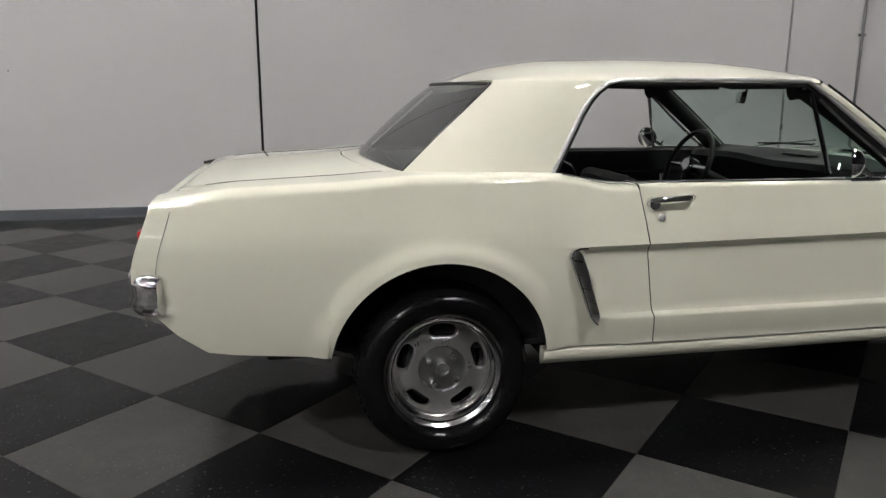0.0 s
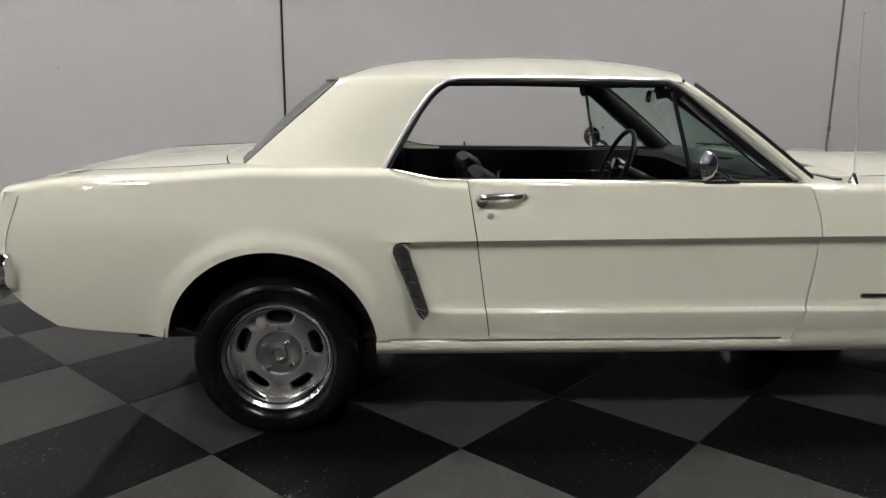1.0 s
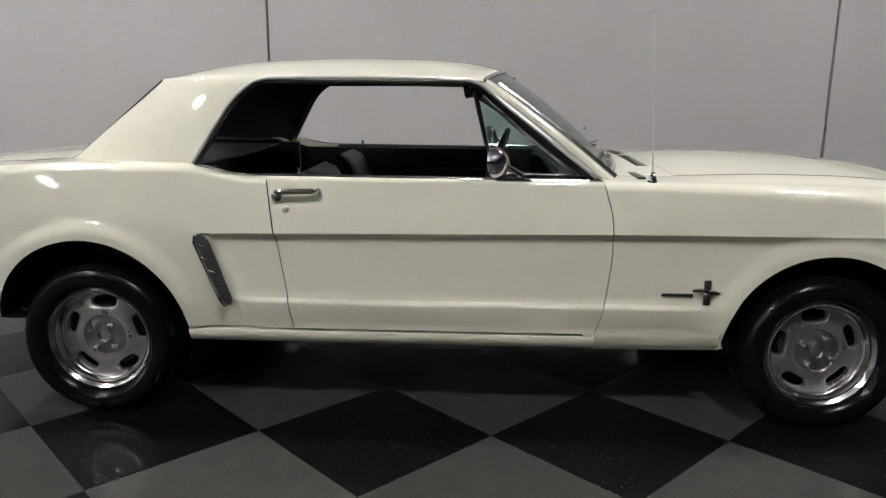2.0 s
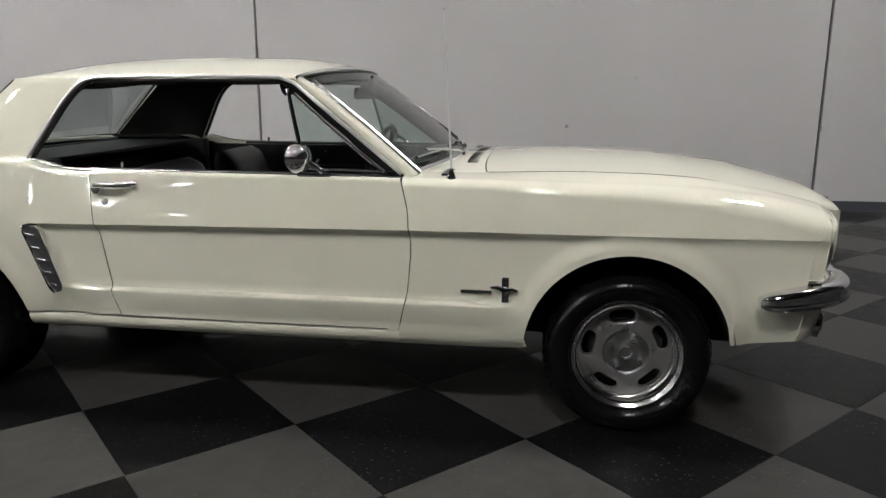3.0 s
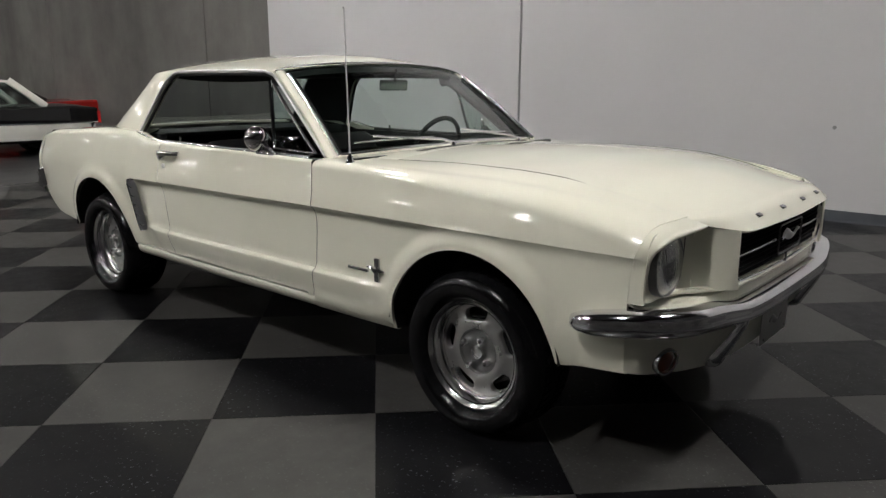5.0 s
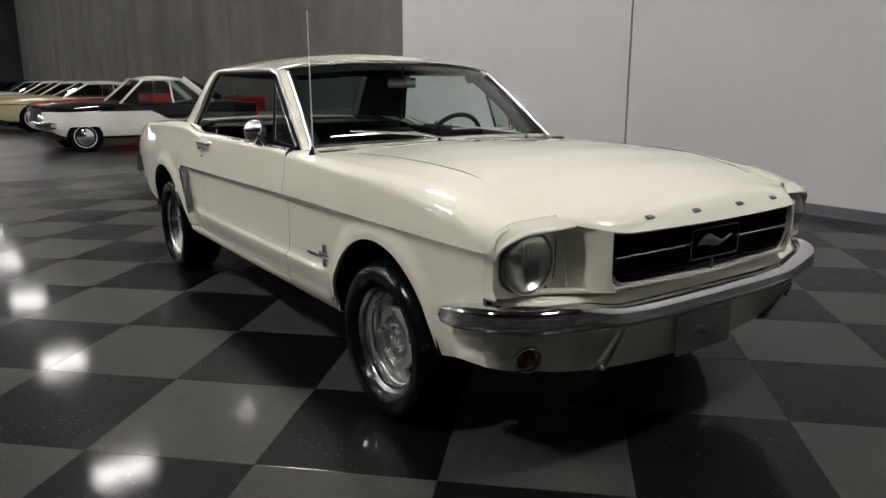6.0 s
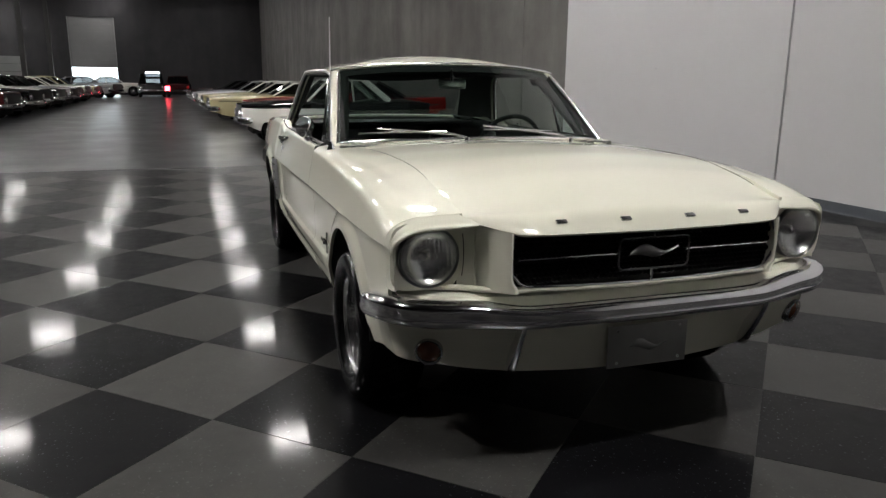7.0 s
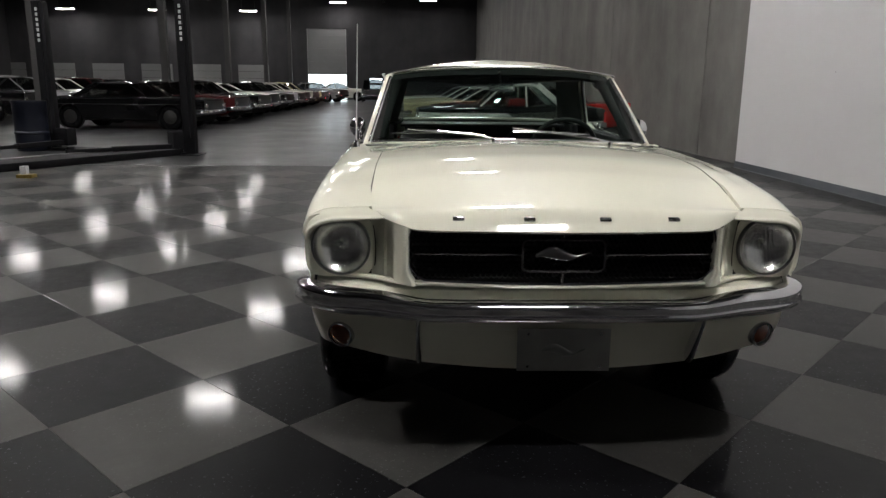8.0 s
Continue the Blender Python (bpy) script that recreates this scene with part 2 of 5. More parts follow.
def sheet(rows, hint=None, loop=False, bm=None):
    """A skin through rows of points; hint: a way that the outside faces."""
    bm = bm or bmesh.new()
    vs = [[bm.verts.new(p) for p in r] for r in rows]
    faces = []
    for a, b in zip(vs, vs[1:]):
        pairs = list(zip(a, a[1:], b[1:], b)) + ([(a[-1], a[0], b[0], b[-1])] if loop else [])
        for q in pairs:
            if len({tuple(round(c, 6) for c in v.co) for v in q}) >= 3:
                faces.append(bm.faces.new(q))
    bm.normal_update()
    if hint is not None and sum((f.normal * f.calc_area() for f in faces), Vector()).dot(Vector(hint)) < 0:
        bmesh.ops.reverse_faces(bm, faces=faces)
    return bm


def weld(bm, d=0.0004):
    bmesh.ops.remove_doubles(bm, verts=bm.verts, dist=d)
    bmesh.ops.dissolve_degenerate(bm, edges=bm.edges, dist=d / 2)
    return bm


def box(x0, x1, y0, y1, z0, z1, bevel=0.0, bm=None):
    own = bmesh.new()
    bmesh.ops.create_cube(own, size=1.0)
    for v in own.verts:
        v.co = ((x0 + x1) / 2 + v.co.x * (x1 - x0), (y0 + y1) / 2 + v.co.y * (y1 - y0), (z0 + z1) / 2 + v.co.z * (z1 - z0))
    if bevel:
        bmesh.ops.bevel(own, geom=own.edges, offset=bevel, segments=2, affect="EDGES", profile=0.6)
    if bm is None:
        return own
    me = bpy.data.meshes.new("tmp")
    own.to_mesh(me)
    own.free()
    bm.from_mesh(me)
    bpy.data.meshes.remove(me)
    return bm


def lathe(profile, n=48, axis="y", bm=None):
    """Turns (radius, along) pairs round an axis."""
    rows = []
    for r, a in profile:
        row = []
        for k in range(n):
            t = 2 * math.pi * k / n
            c, s = r * math.cos(t), r * math.sin(t)
            row.append({"y": (c, a, s), "x": (a, c, s), "z": (c, s, a)}[axis])
        rows.append(row)
    bm = sheet(rows, None, True, bm)
    weld(bm, 1e-5)
    bmesh.ops.recalc_face_normals(bm, faces=bm.faces)
    return bm


def tube(points, radius, n=8, bm=None, flat=1.0, up=(0, 0, 1)):
    """A rod along points; flat squeezes it across."""
    pts = [Vector(p) for p in points]
    rows = []
    for i, p in enumerate(pts):
        d = (pts[min(i + 1, len(pts) - 1)] - pts[max(i - 1, 0)]).normalized()
        u = Vector(up) if abs(d.dot(Vector(up))) < 0.95 else Vector((1, 0, 0))
        a = d.cross(u).normalized()
        b = a.cross(d).normalized()
        r = radius[i] if isinstance(radius, (list, tuple)) else radius
        rows.append([p + a * (r * flat * math.cos(2 * math.pi * k / n)) + b * (r * math.sin(2 * math.pi * k / n)) for k in range(n)])
    own = bm or bmesh.new()
    start = len(own.faces)
    sheet(rows, None, True, own)
    own.verts.ensure_lookup_table()
    for row in (rows[0], rows[-1]):
        own.faces.new([own.verts.new(p) for p in row])
    weld(own, 1e-5)
    bmesh.ops.recalc_face_normals(own, faces=own.faces)
    return own


def smooth01(a, b, x):
    t = min(1.0, max(0.0, (x - a) / (b - a)))
    return t * t * (3 - 2 * t)


def curve(table, x, soft=0.0):
    xs, ys = [p[0] for p in table], [p[1] for p in table]
    if not soft:
        return float(np.interp(x, xs, ys))
    return float(np.mean(np.interp(x + np.linspace(-soft, soft, 9), xs, ys)))


def spaced(a, b, n):
    return [a + (b - a) * i / (n - 1) for i in range(n)]


def swept(points, n):
    """n points evenly along a smooth line through the points given."""
    p = [Vector(q) for q in points]
    out = []
    dense = []
    for i in range(len(p) - 1):
        p0, p1, p2, p3 = p[max(i - 1, 0)], p[i], p[i + 1], p[min(i + 2, len(p) - 1)]
        for k in range(16):
            t = k / 16
            dense.append(0.5 * ((2 * p1) + (p2 - p0) * t + (2 * p0 - 5 * p1 + 4 * p2 - p3) * t * t + (3 * p1 - p0 - 3 * p2 + p3) * t ** 3))
    dense.append(p[-1])
    run = [0.0]
    for a, b in zip(dense, dense[1:]):
        run.append(run[-1] + (b - a).length)
    for k in range(n):
        d = run[-1] * k / (n - 1)
        out.append(Vector([float(np.interp(d, run, [q[c] for q in dense])) for c in range(3)]))
    return out


# ---- the hall ----
TILE = 0.6096
HALF = TILE / math.sqrt(2)
X0, Y0 = -0.194, -1.10
WALL_Y, CONC_Y, FAR_X, SOUTH_Y, EAST_X, CEIL = 4.43, 4.66, -56.0, -33.0, 13.0, 8.6
CORNER_X = -5.47
CHECK_END = -5.45

floor = tagged(part("floor", box(CHECK_END, 9.0, -8.6, 4.6, -0.2, -0.003), GROUT, smooth=False),
               "dark and grey checkerboard vinyl tile floor, waxed and shiny", "floor", kind="structure")
bm = box(FAR_X, CHECK_END, SOUTH_Y, CONC_Y + 0.3, -0.2, 0.0)
box(9.0, EAST_X, SOUTH_Y, CONC_Y, -0.2, 0.0, bm=bm)
box(CHECK_END, 9.0, SOUTH_Y, -8.6, -0.2, 0.0, bm=bm)
tagged(part("floor_concrete", bm, CONCRETE_FLOOR, smooth=False), "dark polished concrete floor with soft reflections", "floor", kind="structure")

# white painted wall of tall panels with open joints
wall_north = tagged(part("wall_north", box(CORNER_X, EAST_X, WALL_Y + 0.06, WALL_Y + 0.24, 0, CEIL), BLACK_TRIM, smooth=False),
                    "tall white painted panel wall with dark vertical joints", "wall", kind="structure")
for a, b in ((CORNER_X, -0.733), (-0.707, 5.25), (5.275, EAST_X)):
    part("wall_panel", box(a, b, WALL_Y, WALL_Y + 0.058, 0.0, CEIL, 0.004), WALL_WHITE, wall_north, smooth=False)
prof = [(0.0, 0.105), (-0.006, 0.104), (-0.009, 0.098), (-0.009, 0.03), (-0.014, 0.012), (-0.03, 0.001)]
bm = sheet([[(x, WALL_Y + dy, z) for dy, z in prof] for x in spaced(CORNER_X, EAST_X, 12)], (0, -1, 0.3))
tagged(part("baseboard", bm, COVE), "dark grey rubber cove baseboard", "baseboard", kind="structure")

# bare concrete wall beyond the corner
wall_concrete = tagged(part("wall_concrete", box(FAR_X, CORNER_X, CONC_Y + 0.03, CONC_Y + 0.25, 0, CEIL), SEAL, smooth=False),
                       "bare grey tilt-up concrete wall with panel joints", "wall", kind="structure")
joint = [CORNER_X + 0.0, -7.6, -14.0, -20.6, -27.4, -34.2, -41.0, -47.8, FAR_X]
for a, b in zip(joint, joint[1:]):
    part("wall_panel", box(b + 0.012, a - 0.012, CONC_Y, CONC_Y + 0.028, 0, CEIL, 0.006), CONCRETE, wall_concrete, smooth=False)

# far end wall with loading doors
GATE = (-9.2, -6.0, 5.65)
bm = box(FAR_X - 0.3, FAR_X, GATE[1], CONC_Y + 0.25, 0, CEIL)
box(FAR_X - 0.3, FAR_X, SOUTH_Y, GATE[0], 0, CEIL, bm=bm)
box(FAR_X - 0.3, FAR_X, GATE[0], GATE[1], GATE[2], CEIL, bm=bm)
wall_west = tagged(part("wall_west", bm, CONCRETE_SHADED, smooth=False), "dim grey concrete end wall with loading doors", "wall", kind="structure")
door_1 = thing("door_1", pose(FAR_X - 0.12, (GATE[0] + GATE[1]) / 2, 0), "half-raised white sectional loading door with daylight below", "door", kind="structure")
half = (GATE[1] - GATE[0]) / 2
for k in range(7):
    z = 2.02 + k * 0.52
    part("door_panel", box(-0.03, 0.03, -half, half, z, z + 0.519, 0.006), DOOR_PANEL, door_1, smooth=False)
for s in (-1, 1):
    part("door_track", box(0.03, 0.09, s * half - 0.05, s * half + 0.05, 0, 5.65), STEEL, door_1, smooth=False)
tagged(part("backdrop", box(FAR_X - 6.0, FAR_X - 5.9, -22, 6, 0.0, 7), DAY, smooth=False), "bright hazy daylight outside the loading door", "backdrop", kind="structure")
for k in range(6):
    y = -13.6 - k * 3.9
    d = thing("dock_door", pose(FAR_X + 0.03, y, 0), "closed pale loading dock door in concrete wall", "door", "dock doors", kind="structure")
    for j in range(5):
        part("door_panel", box(-0.03, 0.03, -1.25, 1.25, 0.02 + j * 0.55, 0.55 + j * 0.55, 0.008), DOOR_PANEL, d, smooth=False)
# glazed exit door leaking daylight
exit_door = thing("exit_door", pose(FAR_X + 0.02, -3.6, 0), "dark exit door with a bright daylight window", "door", kind="structure")
# leaf takes the shade-darkened wall colour so that it sinks into the wall
part("door_leaf", box(-0.02, 0.03, -0.75, 0.75, 0, 2.5, 0.01), CONCRETE_SHADED, exit_door, smooth=False)
part("door_window", box(0.03, 0.045, -0.5, 0.5, 1.38, 1.75), DAY, exit_door, "bright daylight pane", smooth=False)
part("door_window", box(0.03, 0.045, -0.5, 0.5, 0.85, 1.22), DAY, exit_door, "bright daylight pane", smooth=False)

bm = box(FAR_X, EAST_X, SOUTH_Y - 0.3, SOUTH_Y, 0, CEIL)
tagged(part("wall_south", bm, CONCRETE_SHADED, smooth=False), "bare grey concrete side wall", "wall", kind="structure")
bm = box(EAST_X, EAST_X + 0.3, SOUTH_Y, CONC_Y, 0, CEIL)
tagged(part("wall_east", bm, CONCRETE_SHADED, smooth=False), "plain dim concrete wall", "wall", kind="structure")
bm = box(FAR_X, EAST_X, SOUTH_Y, CONC_Y + 0.25, CEIL, CEIL + 0.2)
for k in range(40):
    x = FAR_X + 0.9 + k * 1.72
    box(x - 0.05, x + 0.05, SOUTH_Y, CONC_Y, CEIL - 0.42, CEIL - 0.36, bm=bm)
    box(x - 0.04, x + 0.04, SOUTH_Y, CONC_Y, CEIL - 0.06, CEIL, bm=bm)
for y in (-2.9, -16.9, -30.0):
    box(FAR_X, EAST_X, y - 0.1, y + 0.1, CEIL - 0.9, CEIL - 0.42, bm=bm)
tagged(part("ceiling", bm, DECK_STEEL, smooth=False), "dark steel roof deck with open joists", "ceiling", kind="structure")

for x in (-12.2, -21.2, -30.3, -39.5, -48.5):
    c = thing("column", pose(x, -9.4, 0), "grey square steel roof column", "column", "roof columns", kind="structure")
    part("shaft", box(-0.12, 0.12, -0.12, 0.12, 0.02, CEIL - 0.9, 0.01), COLUMN_PAINT, c, smooth=False)
    part("base_plate", box(-0.22, 0.22, -0.22, 0.22, 0.0, 0.02), STEEL, c, smooth=False)


# high-bay lamps
def high_bay(glow, height=LAMP_Z):
    lamp = thing("high_bay_lamp", pose(0, 0, height), "lit white fluorescent high-bay lamp hung from the ceiling", "ceiling lamp", "high-bay lamps")
    body = sheet([[(x, y, z) for y, z in ((-0.30, 0.0), (-0.30, 0.03), (-0.2, 0.1), (0.2, 0.1), (0.30, 0.03), (0.30, 0.0))] for x in (-0.62, 0.62)], (0, 0, 1))
    part("housing", body, FIXTURE, lamp, smooth=False)
    for k in range(4):
        y = -0.21 + 0.14 * k
        part("tube", box(-0.60, 0.60, y - 0.045, y + 0.045, -0.005, 0.012), glow, lamp, "glowing tube", smooth=False)
    for x in (-0.5, 0.5):
        part("hanger", tube([(x, 0, 0.1), (x, 0, CEIL - height)], 0.006, 6), STEEL, lamp)
    return lamp


full_lamp, mid_lamp, dimmed_lamp = high_bay(TUBE), high_bay(TUBE_MID), high_bay(TUBE_DIMMED)
# near lamps hang out of view; the mid one is placed to balance the light
NEAR_LAMPS = [(full_lamp, ((2.6, -6.4), (-5.5, -6.4), (-7.4, -13.4), (-3.8, 0.6))),
              (mid_lamp, ((6.0, 0.6),))]
FAR_LAMPS = [(x0 - k * step, y) for y, x0, step in LAMP_ROWS for k in range(6) if x0 - k * step > FAR_X + 1]
for one, spots in NEAR_LAMPS + [(dimmed_lamp, FAR_LAMPS)]:
    one.matrix_basis = pose(*spots[0], LAMP_Z, 0, 0, 90)
    for x, y in spots[1:]:
        copy_thing(one, pose(x, y, LAMP_Z, 0, 0, 90))

low_lamp = high_bay(TUBE_DIMMED, 6.75)
low_lamp.matrix_basis = pose(-54.0, -13.4, 6.75, 0, 0, 90)
for y in (-20.4, -27.4):
    copy_thing(low_lamp, pose(-54.0, y, 6.75, 0, 0, 90))

# conduit with its clips on the white wall
conduit = thing("conduit", pose(6.21, WALL_Y - 0.03, 0), "grey steel conduit clipped to white wall", "conduit")
part("pipe", tube([(0, 0, 0.1), (0, 0, CEIL - 0.5)], 0.017, 10), STEEL, conduit)
for z in (0.9, 1.9, 3.4):
    part("clip", box(-0.035, 0.035, -0.02, 0.03, z, z + 0.03, 0.003), STEEL, conduit)
latch = thing("wall_latch", pose(5.265, WALL_Y, 0.85), "small dark latch on white wall joint", "latch")
part("latch_plate", box(-0.012, 0.012, -0.02, 0.0, -0.03, 0.03, 0.003), STEEL, latch)
for x, z, k in ((2.70, 0.848, 1.0), (-3.0, 1.42, 0.45), (3.4, 1.35, 0.45)):
    sc = thing("wall_scuff", pose(x, WALL_Y, z), "small dark scuff mark on white wall", "scuff mark", "wall scuffs")
    part("mark", lathe([(0.0, -0.0025), (0.010 * k, -0.0025), (0.016 * k, -0.0015), (0.018 * k, 0)], 9), STEEL, sc)


# ---- the cream coupe: x ahead, y to its left, z up, rear axle at x = 0 ----
WHEELBASE, HUB_Z = 2.745, 0.2885
car = thing("car", pose(0.016, -0.126, 0, 0, 0, -0.88), "cream 1960s two-door hardtop coupe with chrome trim and slotted wheels", "car")

WIDTH = [(-1.05, 0.776), (-0.9, 0.801), (-0.6, 0.831), (-0.2, 0.851), (0.4, 0.858), (1.2, 0.862), (2.0, 0.858), (2.7, 0.854), (3.1, 0.848), (3.33, 0.838), (3.46, 0.821)]
BELT = [(-1.0, 0.893), (-0.91, 0.908), (-0.68, 0.934), (-0.33, 0.950), (-0.1, 0.966), (0.38, 0.968), (0.44, 0.962), (0.50, 0.947), (0.56, 0.934), (0.64, 0.928), (1.0, 0.926),
        (1.9, 0.921), (2.24, 0.919), (2.8, 0.911), (3.0, 0.900), (3.18, 0.876), (3.30, 0.845), (3.345, 0.832), (3.40, 0.820), (3.46, 0.804)]
CREASE = [(-1.0, 0.735), (0.46, 0.722), (1.2, 0.732), (1.95, 0.740), (3.4, 0.742)]
REAR_ARCH, FRONT_ARCH = (0.0, 0.315, 0.374), (2.738, 0.303, 0.368)


def width(x):
    return curve(WIDTH, x, 0.12)


def belt(x):
    return curve(BELT, x, 0.025)


def side_y(x, z):
    """Half the body's width at a place along it and a height."""
    w, c = width(x), curve(CREASE, x)
    if z >= c:
        d, f = z - c, smooth01(0.36, 0.46, x)
        y = w - 0.19 * (d - (1 - f) * 0.05 * (1 - math.exp(-d / 0.05))) - 0.36 * d * d
    else:
        plain = w - 0.048 * ((c - z) / 0.36) ** 2
        scoop = 0.432 + (0.722 - z) * 0.375
        cove = smooth01(scoop, scoop + 0.026, x) * (1 - 0.55 * smooth01(2.35, 3.3, x))
        under = 1 - (1 - min(1.0, (c - z) / 0.050)) ** 2.4
        ledge = 0.459
        low = 1 - smooth01(2.22, 2.36, x)
        hollow = w - 0.026 * under - 0.006 * (c - z) / 0.27
        if z < ledge + 0.024:
            k = smooth01(ledge + 0.024, ledge, z) if z > ledge else 1.0
            tuck = w - 0.013 - 0.026 * min(1.0, max(0.0, (ledge - z) / 0.09)) ** 1.4 - 0.035 * max(0.0, (0.345 - z) / 0.06) ** 1.6
            fold = hollow * (1 - k) + tuck * k
            hollow = low * fold + (1 - low) * (w - 0.030 - 0.03 * max(0.0, (ledge - z) / 0.13) ** 1.5)
        y = plain * (1 - cove) + hollow * cove
    for cx, cz, r in (REAR_ARCH, FRONT_ARCH):
        if z > 0.30:
            d = math.hypot(x - cx, z - cz) - r
            if d < 0.16:
                y += 0.020 * (1 - smooth01(0.018, 0.085, max(d, 0.0)))
    return y


def arch(x, low):
    for cx, cz, r in (REAR_ARCH, FRONT_ARCH):
        if abs(x - cx) < r:
            return max(low, cz + math.sqrt(r * r - (x - cx) ** 2))
    return low


def bottom(x):
    if x < 0.3:
        return arch(x, curve([(-0.985, 0.62), (-0.93, 0.54), (-0.87, 0.472), (-0.77, 0.402), (-0.68, 0.390), (-0.38, 0.368)], x))
    if x < 1.912:
        return arch(x, 0.354)
    if x > 3.347:
        return 0.600
    return arch(x, curve([(1.93, 0.286), (2.5, 0.292), (3.05, 0.346), (3.345, 0.370)], x))


def columns(a, b, step, circle=None):
    xs = set(round(v, 4) for v in spaced(a, b, int((b - a) / step) + 2))
    if circle:
        cx, cz, r = circle
        xs = {v for v in xs if abs(v - cx) > r + 0.006}
        xs |= {round(cx - r * math.cos(math.pi * k / 44), 4) for k in range(45)}
        xs |= {round(cx - r - 0.0012, 4), round(cx + r + 0.0012, 4)}
    return sorted(v for v in xs if a - 1e-6 <= v <= b + 1e-6)


LEVELS = [0.286, 0.30, 0.32, 0.354, 0.372, 0.39, 0.41, 0.43, 0.445, 0.455, 0.459, 0.463, 0.468, 0.475, 0.49, 0.51, 0.535, 0.56, 0.585, 0.61, 0.635, 0.66, 0.68, 0.695, 0.705, 0.713]
UNDER_CREASE = [-0.022, -0.015, -0.008, -0.003, 0.0, 0.006, 0.02, 0.045, 0.075]


def side_section(x, inner, lift, sharp=False):
    """Points from the panel's lower edge up over the shoulder to its inner edge."""
    zb, zt, c = bottom(x), belt(x), curve(CREASE, x)
    zs = [z for z in LEVELS if z < c - 0.024]
    while len(zs) < len(LEVELS):
        zs.append(zs[-1])
    if any(abs(x - a[0]) < a[2] for a in (REAR_ARCH, FRONT_ARCH)):
        f = (c - 0.024 - zb) / (c - 0.024 - LEVELS[0])
        zs = [zb + (z - LEVELS[0]) * f for z in zs]
    zs += [c + d for d in UNDER_CREASE]
    big = 0.034 + 0.042 * smooth01(2.0, 3.3, x)
    down = 0.022 if sharp else big
    top = zt - down
    zs = [z for z in zs if z < top - 0.008] + [top]
    while len(zs) < len(LEVELS) + len(UNDER_CREASE) + 1:
        zs.append(zs[-1])
    pts = [(side_y(x, max(z, zb)), max(z, zb)) for z in zs]
    y0 = pts[-1][0]
    deep = 0.016 if sharp else big * 1.7
    pts += [(y0 - deep * (1 - math.cos(t)), top + down * math.sin(t)) for t in spaced(0, math.pi / 2, 8)[1:]]
    ye, ze = pts[-1]
    for k in range(1, 7):
        t = k / 6
        pts.append((ye + (inner - ye) * t, ze + lift * (t - 0.35 * t * t) / 0.65))
    return pts


def door_rear(z):
    return curve([(0.30, 0.784), (0.355, 0.777), (0.685, 0.729), (0.93, 0.690), (1.0, 0.688)], z, 0.02)


def door_front(z):
    return curve([(0.28, 1.880), (0.355, 1.904), (0.489, 1.938), (0.658, 1.955), (0.813, 1.945), (0.924, 1.912), (1.0, 1.900)], z, 0.03)


def tail_lean(x, z):
    return x + (0.07 * smooth01(0.66, 0.93, z) + 0.012 * smooth01(0.66, 0.56, z)) * (1 - smooth01(-0.98, -0.62, x))


def seam_x(y, z):
    """The joint between fender and headlight brow."""
    return curve([(0.35, 3.330), (0.59, 3.332), (0.652, 3.338), (0.739, 3.352), (0.80, 3.370), (0.84, 3.382)], z, 0.02) + 0.026 * smooth01(0.78, 0.60, y)


def mouth_x(y, z):
    """The brow's front edge round the headlight."""
    return curve([(0.35, 3.374), (0.60, 3.375), (0.69, 3.379), (0.758, 3.393), (0.80, 3.424), (0.84, 3.432)], z, 0.02) + 0.022 * smooth01(0.76, 0.58, y)


def brow_warp(x, z, y):
    f = (x - 3.349) / (3.452 - 3.349)
    a = seam_x(y, z) + 0.0006
    return a + f * (mouth_x(y, z) - a)


def side_panel(name, s, xs, warp, inner, lift, sharp=False, under=SEAL):
    rows = []
    for x in xs:
        row = []
        for y, z in side_section(x, inner(x), lift(x), sharp):
            row.append((warp(x, z, y), s * y, z))
        rows.append(row)
    if name == "headlight_brow":
        # lip rolled back into the lamp's hollow
        edge_row, r = rows[-1], 0.0075
        for a in range(20, 181, 20):
            new_row = []
            for x, y, z in edge_row:
                d = Vector((0, s * 0.703 - y, 0.700 - z)).normalized()
                q = Vector((x, y, z)) + d * r * (1 - math.cos(radians(a)))
                new_row.append((q.x + r * math.sin(radians(a)), q.y, q.z))
            rows.append(new_row)
        rows.append([(3.358, y, z) for x, y, z in rows[-1]])
    bm = weld(sheet(rows, (0, s, 0.4)))
    if name == "headlight_brow":
        return part(name, bm, CREAM, car, angle=40)
    return part(name, bm, [CREAM, under], car, thick=0.014, angle=30, dark_rim=name != "fender")


def quarter_warp(x, z, y):
    x2 = tail_lean(x, z)
    return x2 + (door_rear(z) - 0.0018 - 0.690) * smooth01(0.36, 0.690, x)


def door_warp(x, z, y):
    a, b = door_rear(z) + 0.0018, door_front(z) - 0.0018
    t = (x - 0.690) / (1.912 - 0.690)
    return a + (b - a) * t


def fender_warp(x, z, y):
    return x + (seam_x(y, z) - 3.345) * smooth01(2.95, 3.345, x) + (door_front(z) + 0.0018 - 1.912) * (1 - smooth01(1.912, 2.3, x))


HOOD_Y = 0.615


def shoulder_lift(x):
    """How far the fender's top rises from its shoulder to the hood."""
    return 0.006 + 0.015 * smooth01(2.12, 2.6, x) * smooth01(3.3, 2.9, x)


def quarter_inner(x):
    return 0.60 if x < 0.30 else 0.60 + (0.745 - 0.60) * smooth01(0.30, 0.42, x)


